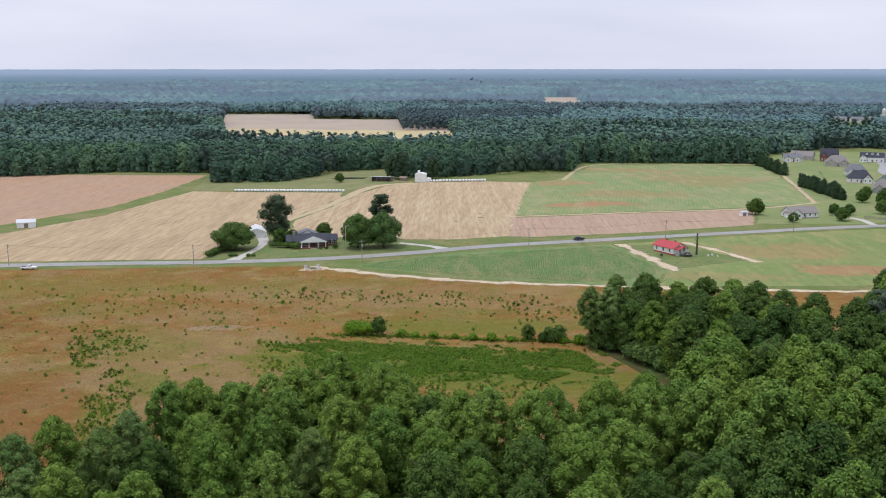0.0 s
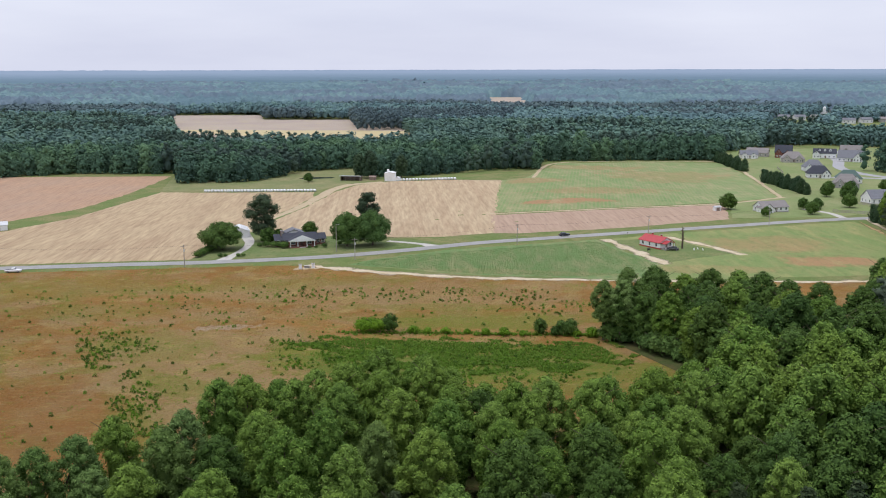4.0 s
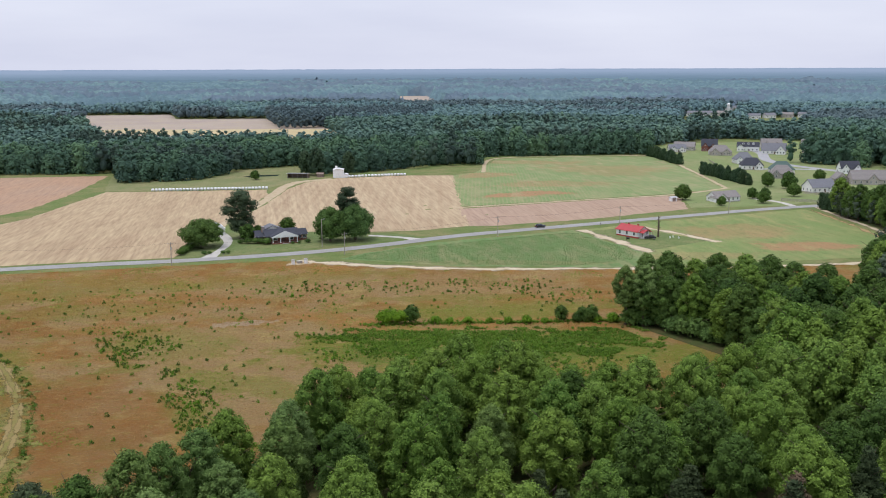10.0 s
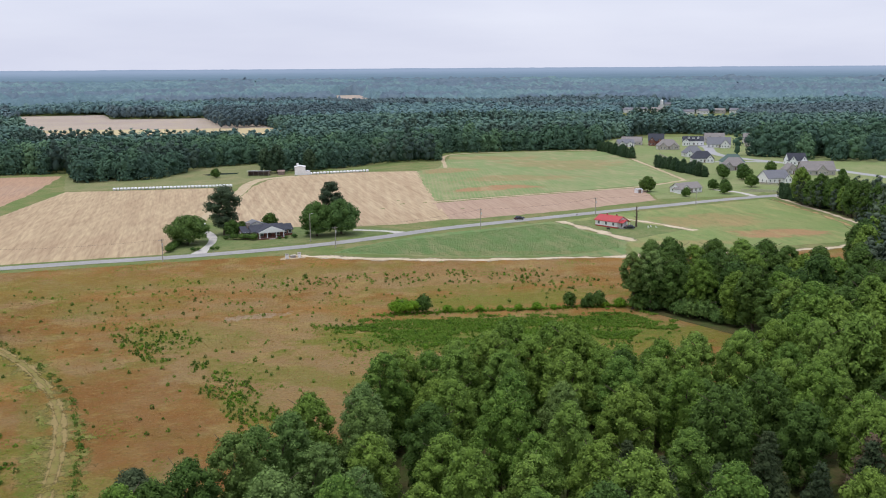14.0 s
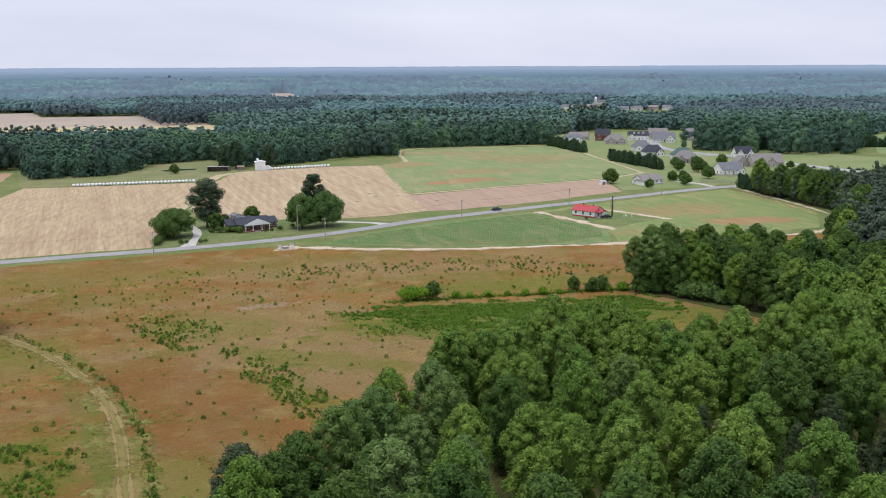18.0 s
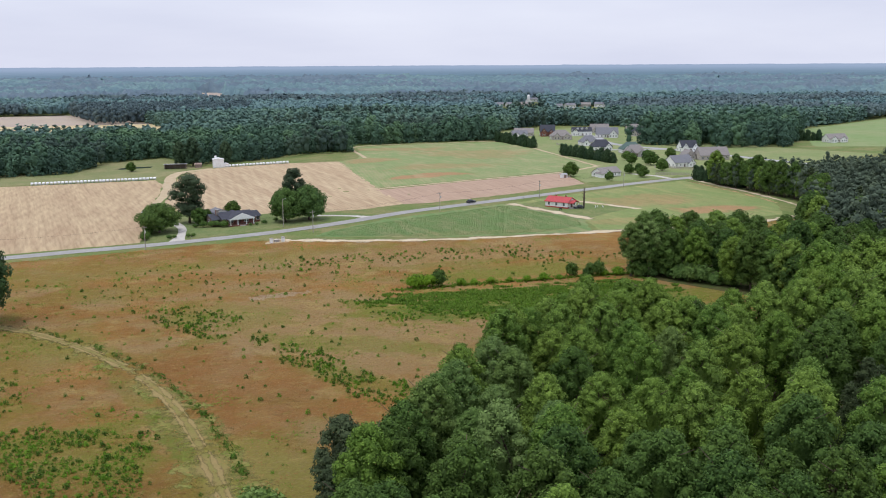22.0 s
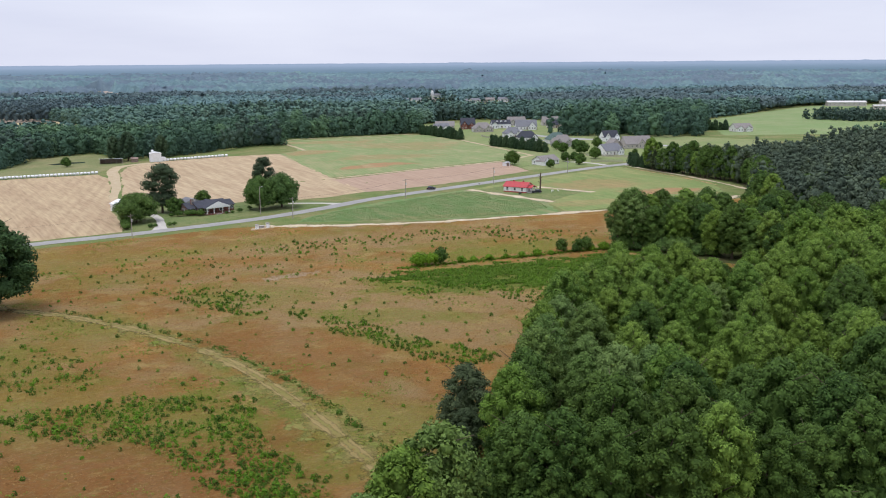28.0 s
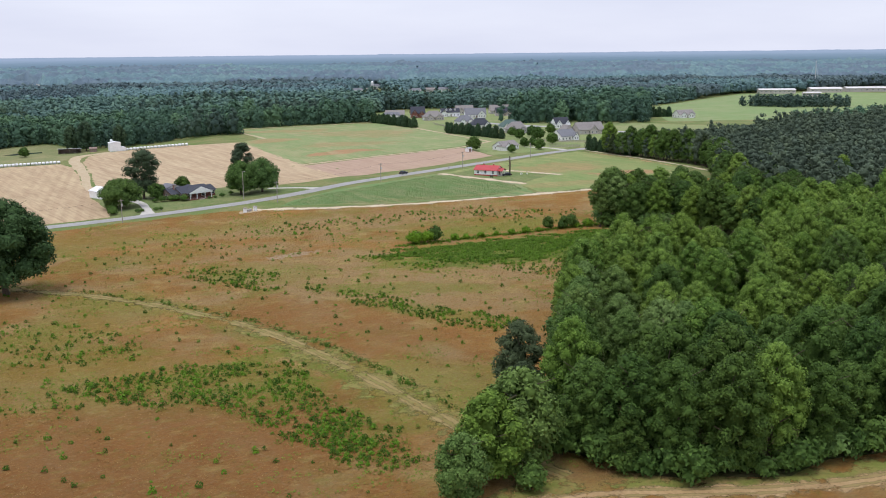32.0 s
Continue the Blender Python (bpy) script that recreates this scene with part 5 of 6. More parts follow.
spots = spots[~inside(WOOD, *spots.T) & ~inside(CLUMP, *spots.T)]
way = np.array(smooth_line([(-148, 283), (-131, 263), (-119, 240), (-111, 215), (-107.5, 190), (-107, 165), (-107.5, 145), (-108, 128)], 3))
spots = spots[np.min(np.hypot(spots[:, :1] - way[:, 0], spots[:, 1:] - way[:, 1]), 1) > 3.2]
lot = rng.random(len(spots))
bushlets("weeds", spots[lot < 0.5], M_WEED, "bright green weeds in drifts on the meadow", 1, 0.5, 1.05)
bushlets("dark_weeds", spots[lot >= 0.5], M_WEED_DARK, "rounded dark green weeds on the dry meadow", 2, 0.5, 1.0)
low = np.concatenate([strewn(rng, row[0], 0.55, -0.15) for row in WEEDY[:2]] + [strewn(rng, row[0], 0.8, 0.05) for row in WEEDY[2:8]])
low = low[~inside(WOOD, *low.T) & ~inside(CLUMP, *low.T)]
tufts("low_weeds", low, M_LUSH, "low yellow-green growth between the weeds", 9, 0.5, 5, "weeds", 0.6)
wet = [(-50, 262), (-32, 265), (10, 258), (40, 254), (48, 240), (30, 226), (0, 224), (-20, 226), (-36, 244)]
spots = np.stack([rng.uniform(-56, 52, 34000), rng.uniform(216, 268, 34000)], 1)
spots = np.array([p for p in spots if noise.noise((p[0] / 9, p[1] / 5, 1)) > -0.22 - 0.02 * (p[1] - 240)])
wild = np.array([noise.noise((x / 6, y / 3.5, 9)) for x, y in spots])
heart = inside([(-42, 259), (-28, 262), (10, 255), (36, 250), (40, 241), (26, 230), (0, 228), (-18, 230), (-30, 245)], *spots.T)
spots = spots[heart | (wild > 0.05)]
tufts("wet_meadow", spots[inside([tuple(p) for p in ragged(wet, 2.5, 1.4, rng)], *spots.T)], M_WET, "lush green growth in the damp hollow", 3, 0.72, 5, flat=0.75)
MEADOW_NEAR = [(-190, 360), (-119, 364), (-83, 366), (-52, 370), (-41, 360), (-17, 347), (13, 337), (60, 327), (60, 255), (40, 250), (50, 200), (-10, 180), (-60, 165), (-95, 120), (-130, 70), (-190, 70)]
spots = np.stack([rng.uniform(-190, 60, 76000), rng.uniform(70, 368, 76000)], 1)
spots = spots[inside(MEADOW_NEAR, *spots.T)]
way = np.array([laid(*p) for p in smooth_line([(-148, 283), (-131, 263), (-119, 240), (-111, 215), (-107.5, 190), (-107, 165), (-107.5, 145), (-108, 128), (-106, 112)], 3)])
spots = spots[~inside(wet, *spots.T) | (rng.random(len(spots)) < 0.2)]
off_track = np.min(np.hypot(spots[:, :1] - way[:, 0], spots[:, 1:] - way[:, 1]), 1)
spots = spots[(off_track > 2.4) | (rng.random(len(spots)) < 0.25)]
green = np.array([noise.noise((x / 16, y / 11, 5)) + 0.5 * noise.noise((x / 5, y / 4, 6)) > 0.28 for x, y in spots])
tufts("meadow_grass", spots[~green], M_STRAW, "dry rust and straw-coloured meadow grass", 4, 0.55, 3, "grass", 0.3)
tufts("green_grass", spots[green], M_LUSH, "yellow-green patches of meadow grass", 14, 0.6, 4, "grass", 0.4)
spots = drift(rng, -29, 269, 40, 261, 2.5, 700)
tufts("ditch_growth", spots, M_WET, "rank green growth along the ditch", 5, 0.85, 9)
spots = np.concatenate([drift(rng, a + 1.5, b, c + 1.5, d, 1.2, 34) for (a, b), (c, d) in zip(((-131, 266), (-119, 243), (-109, 216), (-105, 188), (-104, 165)), ((-119, 243), (-109, 216), (-105, 188), (-104, 165), (-105, 140)))])
bushlets("track_weeds", spots, M_WEED_DARK, "dark green weeds along the meadow track", 6, 0.5, 1.1, 18)
soy = []
for k in range(150):
    for j in range(60):
        soy.append((-36 + 0.78 * k + 0.40 * 0.9 * j, 372 - 0.95 * j + 0.33 * 0.78 * k))
soy = np.array(soy) + rng.normal(0, 0.14, (len(soy), 2))
BEANS = [(-30, 366), (-18, 376), (10, 392), (70, 410), (81, 360), (69, 332), (42, 339), (8, 347)]
tufts("bean_plants", soy[inside(BEANS, *soy.T)], M_BEAN, "rows of young bean plants", 7, 0.5, 4, "crop", 0.6)


# ---- buildings ----
def roof_part(parent, cx, cy, w, d, z, pitch, mat, axis="x", hip=0.0, over=0.45, label="", name="roof"):
    """A pitched roof with thickness over a block; the ridge runs along the axis, hip pulls its ends in."""
    bm = bmesh.new()
    if axis == "y":
        w, d = d, w
    hx, hy = w / 2 + over, d / 2 + over
    up = (d / 2 + over) * pitch
    rx = hx - hip * hy
    drop = over * pitch
    vs = []
    for low in (0.0, -0.18):
        for x, y, q in ((-hx, -hy, 0), (hx, -hy, 0), (hx, hy, 0), (-hx, hy, 0), (-rx, 0, up), (rx, 0, up)):
            if axis == "y":
                x, y = -y, x
            vs.append(bm.verts.new((cx + x, cy + y, z - drop + q + low)))
    gabled = hip < 0.05
    for f in ((0, 1, 5, 4), (2, 3, 4, 5)) + (() if gabled else ((1, 2, 5), (3, 0, 4))):
        bm.faces.new([vs[i] for i in f])
        bm.faces.new([vs[i + 6] for i in reversed(f)])
    for a, b in ((0, 1), (2, 3)) + (((1, 5), (5, 2), (3, 4), (4, 0)) if gabled else ((1, 2), (3, 0))):
        bm.faces.new((vs[a + 6], vs[b + 6], vs[b], vs[a]))
    return part(name, bm, mat, parent, label)


def gable_walls(bm, cx, cy, w, d, h, pitch, axis="x", hip=0.0):
    """The walls of a block, with gables under the roof unless it is hipped."""
    box(bm, cx, cy, h / 2, w, d, h)
    if hip < 0.5:
        a, b = (w, d) if axis == "x" else (d, w)
        up = b / 2 * pitch - 0.02
        vs = []
        for x in (-a / 2, a / 2):
            for y, q in ((-b / 2, 0), (b / 2, 0), (0, up)):
                u, v = (x, y) if axis == "x" else (-y, x)
                vs.append(bm.verts.new((cx + u, cy + v, h - 0.01 + q)))
        bm.faces.new((vs[0], vs[2], vs[1]))
        bm.faces.new((vs[3], vs[4], vs[5]))
        bm.faces.new((vs[0], vs[3], vs[5], vs[2]))
        bm.faces.new((vs[1], vs[2], vs[5], vs[4]))
    return bm


def window(parent, x, y, z, side, w=1.1, h=1.35, trim=None):
    """A framed window that stands a little proud of the wall that it sits in. side: n, s, e or w."""
    flat = side in "ns"
    sign = {"s": -1, "n": 1, "w": -1, "e": 1}[side]
    bm = bmesh.new()
    for u, v, a, b in ((0, h / 2, w + 0.16, 0.1), (0, -h / 2, w + 0.16, 0.12), (-w / 2, 0, 0.1, h), (w / 2, 0, 0.1, h), (0, 0, w, 0.06)):
        if flat:
            box(bm, x + u, y + sign * 0.04, z + v, a, 0.1, b)
        else:
            box(bm, x + sign * 0.04, y + u, z + v, 0.1, a, b)
    ob = part("window", bm, trim or M_WHITE, parent)
    pane = boxed(x, y + sign * 0.012, z, w, 0.05, h) if flat else boxed(x + sign * 0.012, y, z, 0.05, w, h)
    part("pane", pane, M_GLASS, ob)
    return ob


def door_part(parent, x, y, z, side, w, h, mat, name="door"):
    sign = {"s": -1, "n": 1, "w": -1, "e": 1}[side]
    if side in "ns":
        d = part(name, boxed(x, y + sign * 0.03, z + h / 2, w, 0.1, h, 0.02), mat, parent)
        part("door_handle", boxed(x + 0.38 * w, y + sign * 0.1, z + 0.45 * h, 0.1, 0.06, 0.1, 0.01), M_STEEL, d)
    else:
        d = part(name, boxed(x + sign * 0.03, y, z + h / 2, 0.1, w, h, 0.02), mat, parent)
        part("door_handle", boxed(x + sign * 0.1, y + 0.38 * w, z + 0.45 * h, 0.06, 0.1, 0.1, 0.01), M_STEEL, d)
    return d


def windows_along(parent, cx, cy, w, d, z, sides, gap=3.4):
    for side in sides:
        length = w if side in "ns" else d
        k = max(1, int(length / gap))
        for i in range(k):
            u = (i + 0.5) / k * length - length / 2
            if side in "ns":
                window(parent, cx + u, cy + (d / 2 if side == "n" else -d / 2), z, side)
            else:
                window(parent, cx + (w / 2 if side == "e" else -w / 2), cy + u, z, side)


def dwelling(x, y, turn, label, walls, roof, w=17, d=11, h=3.4, pitch=0.62, axis="x", hip=0.0, wings=(), dormers=0, garage="", chimney=False):
    """A detached house: a main block, wings and what stands on its roof."""
    ob = thing("house", pose(x, y, 0, 0, 0, turn) @ Matrix.Diagonal((0.84, 0.82, 0.96, 1)), label, "house", "neighbourhood houses")
    part("wall", gable_walls(bmesh.new(), 0, 0, w, d, h, pitch, axis, hip), walls, ob)
    part("foundation", boxed(0, 0, 0.15, w + 0.16, d + 0.16, 0.4), M_STONE, ob)
    roof_part(ob, 0, 0, w, d, h, pitch, roof, axis, hip)
    windows_along(ob, 0, 0, w, d, 1.6, "sewn", 3.6)
    for cx, cy, ww, dd, hh, ax in wings or ((-0.27 * w, -0.36 * d, 0.3 * w, 0.5 * d, h, "y"), (0.24 * w, -0.33 * d, 0.26 * w, 0.45 * d, h, "y")):
        part("wing_wall", gable_walls(bmesh.new(), cx, cy, ww, dd, hh, pitch + 0.15, ax), M_WHITE if walls is M_SIDING else walls, ob)
        roof_part(ob, cx, cy, ww, dd, hh, pitch + 0.15, roof, ax, name="wing_roof")
        windows_along(ob, cx, cy, ww, dd, 1.6, "s", 2.6)
        if hh + ww / 2 * pitch > 4.6 and ax == "y":
            window(ob, cx, cy - dd / 2, hh + 0.9, "s", 0.9, 1.0)
    for k in range(dormers):
        u = (k + 0.5) / dormers * w * 0.7 - 0.35 * w
        zz = h + d / 4 * pitch
        dm = part("dormer", gable_walls(bmesh.new(), 0, 0, 1.9, 2.6, 1.5, 0.8, "y"), walls, ob)
        dm.location = (u, -d / 4 - 0.2, zz - 0.3)
        roof_part(dm, 0, 0, 1.9, 2.6, 1.5, 0.8, roof, "y", 0, 0.2, name="dormer_roof")
        window(ob, u, -d / 4 - 1.5, zz + 0.5, "s", 0.8, 0.9)
    door_part(ob, 0.6, -d / 2, 0.2, "s", 1.0, 2.1, M_DOOR)
    if garage:
        e = {"w": -w / 2, "e": w / 2, "s": 0}[garage]
        if garage == "s":
            door_part(ob, w / 2 - 3.2, -d / 2, 0.1, "s", 4.6, 2.3, M_WHITE, "garage_door")
        else:
            door_part(ob, e, 0, 0.1, garage, 4.6, 2.3, M_WHITE, "garage_door")
    if chimney:
        c = part("chimney", boxed(w * 0.3, d * 0.2, h + d * pitch * 0.35, 0.9, 0.9, 2.6, 0.03), M_BRICK, ob)
        part("chimney_cap", boxed(w * 0.3, d * 0.2, h + d * pitch * 0.35 + 1.36, 1.1, 1.1, 0.14), M_STONE, c)
    return ob


def brick_ranch():
    ob = thing("brick_house", pose(-52.9, 410.5, 0, 0, 0, 11), "long red-brick ranch house with charcoal roof and white porch", "house")
    for nm, cx, cy, w, d, h in (("wall", 0, 0, 13, 9.5, 2.9), ("wing_wall", 8.2, 1.2, 4, 7.5, 2.7), ("wing_wall", -8.0, 1.0, 3.6, 8.0, 2.7)):
        hip = 0.0
        part(nm, gable_walls(bmesh.new(), cx, cy, w, d, h, 0.42, "x", hip), M_BRICK, ob)
        roof_part(ob, cx, cy, w, d, h, 0.42, M_ROOF_DARK, "x", hip, 0.5, name="roof" if nm == "wall" else "wing_roof")
        part("cornice", boxed(cx, cy - d / 2 - 0.42, h - 0.28, w + 1.0, 0.1, 0.2), M_WHITE, ob)
    # cross gable with the white porch
    roof_part(ob, 0.4, -2.9, 10.2, 9.2, 2.95, 0.42, M_ROOF_DARK, "y", 0.0, 0.5, name="porch_roof")
    ped = bmesh.new()
    vs = [ped.verts.new(p) for y in (-8.04, -7.8) for p in ((-5.2, y, 2.72), (6.0, y, 2.72), (0.4, y, 5.05))]
    for f in ((0, 1, 2), (5, 4, 3), (0, 3, 4, 1), (1, 4, 5, 2), (2, 5, 3, 0)):
        ped.faces.new([vs[i] for i in f])
    part("pediment", ped, M_WHITE, ob, "white wooden pediment")
    part("beam", boxed(0.4, -7.7, 2.6, 10.6, 0.3, 0.3), M_WHITE, ob)
    part("porch_floor", boxed(0.4, -6.4, 0.2, 10.4, 3.2, 0.4, 0.02), M_BRICK, ob)
    for x in (-4.4, -1.4, 2.2, 5.2):
        bm = bmesh.new()
        tube(bm, (x, -7.7, 0.4), (x, -7.7, 2.5), 0.17, 0.15, 12)
        box(bm, x, -7.7, 0.5, 0.44, 0.44, 0.2)
        box(bm, x, -7.7, 2.4, 0.42, 0.42, 0.14)
        part("column", bm, M_WHITE, ob)
    door_part(ob, 0.4, -4.75, 0.4, "s", 1.1, 2.1, M_DOOR)
    for x, w in ((-3.0, 1.8), (3.4, 1.8), (-5.6, 1.4)):
        window(ob, x, -4.75, 1.6, "s", w, 1.4)
    for x in (7.3, 9.2):
        window(ob, x, -2.55, 1.6, "s", 1.3, 1.3)
    for x in (-8.8, -7.3):
        window(ob, x, -3.0, 1.6, "s", 1.0, 1.3)
    window(ob, 10.2, 1.2, 1.6, "e")
    window(ob, -9.8, 1.0, 1.6, "w")
    c = part("chimney", boxed(-6.9, -0.3, 4.6, 1.1, 0.8, 2.6, 0.03), M_BRICK, ob)
    part("chimney_cap", boxed(-6.9, -0.3, 5.95, 1.3, 1.0, 0.14), M_STONE, c)
    part("steps", boxed(0.4, -8.3, 0.1, 2.4, 0.7, 0.24), M_CONCRETE, ob)


brick_ranch()


def back_building():
    ob = thing("guest_house", pose(-56.4, 423.5, 0, 0, 0, 11), "small white gabled outbuilding behind the brick house", "outbuilding")
    part("wall", gable_walls(bmesh.new(), 0, 0, 8, 6, 3.0, 0.4, "y"), M_WHITE, ob)
    roof_part(ob, 0, 0, 8, 6, 3.0, 0.4, M_ROOF_GREY, "y")
    door_part(ob, 0, -3, 0, "s", 0.95, 2.05, M_DOOR)
    window(ob, 2.4, -3, 1.5, "s")


back_building()


def metal_garage():
    ob = thing("garage", pose(-80.6, 432.6, 0, 0, 0, 12) @ Matrix.Diagonal((0.78, 0.85, 0.95, 1)), "white metal garage with black panels for two open bays", "garage")
    part("wall", gable_walls(bmesh.new(), 0, 0, 9, 13, 3.2, 0.32, "y"), M_WHITE, ob)
    r = roof_part(ob, 0, 0, 9, 13, 3.2, 0.32, M_WRAP, "y", 0, 0.35, label="white ribbed metal roof")
    for s in (-1, 1):
        for k in range(13):
            y = -6.2 + k * 1.03
            bm = bmesh.new()
            tube(bm, (s * 4.8, y, 3.14), (s * 0.06, y, 4.68), 0.04, 0.04, 4)
            part("roof_rib", bm, M_WRAP, r)
    # Black slabs on the closed wall stand in for the bays' unlit inside.
    for y in (-4.0, 0.2):
        part("bay_dark_panel", boxed(4.5, y, 1.3, 0.06, 3.4, 2.5), M_PLASTIC, ob, "black panel for the dark inside of an open garage bay")
    door_part(ob, 4.5, 4.2, 0.0, "e", 0.95, 2.05, M_WHITE)


metal_garage()


def red_house():
    ob = thing("red_roofed_house", pose(92.3, 393.6, 0, 0, 0, -61), "small white house with bright red roof and red base", "house")
    w, d, h = 11.4, 7.2, 2.9
    part("wall", gable_walls(bmesh.new(), 0, 0, w, d, h, 0.5, "x"), M_WHITE, ob)
    part("base_band", boxed(0, 0, 0.28, w + 0.14, d + 0.14, 0.56), M_REDTRIM, ob, "red painted base")
    roof_part(ob, 0, 0, w, d, h, 0.5, M_REDROOF, "x", label="bright red metal roof")
    windows_along(ob, 0, 0, w, d, 1.7, "snw", 2.9)
    # porch at the end
    roof_part(ob, w / 2 + 1.1, -0.2, 2.4, 5.2, 2.6, 0.35, M_REDROOF, "x", 0, 0.3, name="porch_roof")
    part("porch_floor", boxed(w / 2 + 1.2, -0.2, 0.25, 2.3, 5.2, 0.5, 0.02), M_CONCRETE, ob)
    for y in (-2.6, -0.9, 0.7, 2.2):
        part("porch_post", boxed(w / 2 + 2.2, y, 1.5, 0.16, 0.16, 2.2, 0.02), M_WHITE, ob)
    for y in (-1.8, 1.5):
        part("porch_rail", boxed(w / 2 + 2.2, y, 1.0, 0.08, 1.5, 0.1), M_WHITE, ob)
    door_part(ob, w / 2, -0.2, 0.5, "e", 1.0, 2.0, M_DOOR)
    window(ob, w / 2, 2.2, 1.7, "e")
    for x in (-2.4, 2.6):
        c = part("flue", boxed(x, 0.3, h + 1.9, 0.5, 0.5, 1.0, 0.02), M_REDTRIM, ob)
        part("flue_cap", boxed(x, 0.3, h + 2.44, 0.66, 0.66, 0.1), M_STONE, c)
    part("porch_step", boxed(w / 2 + 2.9, -0.2, 0.12, 0.9, 1.6, 0.26), M_CONCRETE, ob)


red_house()

dwelling(177, 487, 14, "white ranch house with brown shingle roof", M_WHITE, M_ROOF_BROWN, 18, 10, 2.8, 0.55, wings=((-6.5, -3.5, 6.5, 8, 2.8, "y"),))
HOMES = [
    (284, 785, -30, "tan house with grey roof half behind a hedge", M_TAN, M_ROOF_BROWN, dict(w=20, d=12, wings=((-5, -5, 7, 7, 3.2, "y"),))),
    (270, 768, -10, "blue-grey house with dark roof beside the hedge", M_SIDING, M_ROOF_GREY, dict(w=16, d=10, garage="e")),
    (300, 772, -25, "red-brick house with many steep gables", M_BRICK, M_ROOF_DARK, dict(w=15, d=12, h=4.6, pitch=0.95, wings=((-4, -5, 5.5, 6, 4.6, "y"), (3.5, -5, 5, 5, 4.0, "y")))),
    (292, 735, -18, "tan-brick house with wide brown-grey roof", M_TAN, M_ROOF_BROWN, dict(w=20, d=13, pitch=0.75, hip=0.8, garage="w")),
    (330, 764, -22, "white two-storey house with dormers", M_WHITE, M_ROOF_DARK, dict(w=20, d=11, h=4.4, dormers=3, wings=((-7.5, -4, 6, 7, 4.0, "y"),))),
    (338, 736, -28, "grey-sided house with broad slate-grey roof", M_SIDING, M_ROOF_GREY, dict(w=22, d=13, pitch=0.85, wings=((6, -5, 8, 7, 3.2, "y"),), garage="w")),
    (362, 786, -20, "tan house with brown roof behind others", M_TAN, M_ROOF_BROWN, dict(w=20, d=12, pitch=0.85)),
    (390, 768, -24, "tan house with brown gabled roof", M_TAN, M_ROOF_BROWN, dict(w=22, d=13, pitch=0.8, wings=((0, -5, 8, 6, 3.2, "y"),))),
    (372, 738, -30, "tan-brick house with dark slate roof", M_TAN, M_ROOF_DARK, dict(w=18, d=12, pitch=0.75)),
    (280, 672, -12, "white house with hipped slate-grey roof", M_SIDING, M_ROOF_GREY, dict(w=16, d=12, pitch=0.8, hip=0.75)),
    (266, 632, -15, "white house with hipped charcoal roof", M_WHITE, M_ROOF_DARK, dict(w=17, d=12, pitch=0.8, hip=0.7, wings=((5, -4, 6, 6, 3.0, "y"),))),
    (273, 604, -20, "low house with broad green roof", M_SIDING, M_ROOF_GREEN, dict(w=18, d=13, pitch=0.75, hip=0.8)),
    (260, 580, -20, "grey house with hipped brown-grey roof", M_STONE, M_ROOF_BROWN, dict(w=17, d=12, pitch=0.85, hip=0.75)),
    (246, 512, 6, "pale house with dark slate-grey roof", M_SIDING, M_ROOF_GREY, dict(w=18, d=12, pitch=0.7, wings=((6.5, -4, 6, 7, 2.9, "y"),), garage="e")),
    (316, 596, -8, "white house with steep dark gables", M_WHITE, M_ROOF_DARK, dict(w=15, d=10, h=3.6, pitch=0.95, wings=((-4.5, -3, 5.5, 6, 3.8, "y"), (4.8, -3, 5.5, 6, 3.6, "y")))),
    (281, 549, -12, "tan garage house with pale gable", M_TAN, M_ROOF_BROWN, dict(w=9, d=11, h=3.2, pitch=0.8, axis="y", garage="s")),
    (294, 541, -14, "long tan-brick house with brown-grey roof", M_TAN, M_ROOF_BROWN, dict(w=24, d=13, pitch=0.8, wings=((2, -5, 7, 6, 3.4, "y"),), chimney=True)),
    (470, 610, -10, "grey-roofed house half behind the pine wood", M_SIDING, M_ROOF_BROWN, dict(w=20, d=12)),
]
for x, y, turn, label, walls, roof, more in HOMES:
    dwelling(x, y, turn, label, walls, roof, **more)


def barn():
    ob = thing("barn", pose(-13.5, 637, 0, 0, 0, -8), "tall white metal farm building beside the bales", "barn")
    part("wall", gable_walls(bmesh.new(), 0, 0, 6.5, 7, 5.2, 0.2, "y"), M_WHITE, ob)
    roof_part(ob, 0, 0, 6.5, 7, 5.2, 0.2, M_WRAP, "y", 0, 0.3)
    part("lean_to", gable_walls(bmesh.new(), 4.6, -1.0, 3.0, 5, 2.2, 0.3, "y"), M_WHITE, ob)
    roof_part(ob, 4.6, -1.0, 3.0, 5, 2.2, 0.3, M_WRAP, "y", 0, 0.2, name="lean_to_roof")
    part("cupola", boxed(-1.5, 1.5, 6.4, 1.4, 1.4, 1.2, 0.04), M_WHITE, ob)
    door_part(ob, 0, -3.5, 0, "s", 3.0, 3.2, M_SIDING, "barn_door")


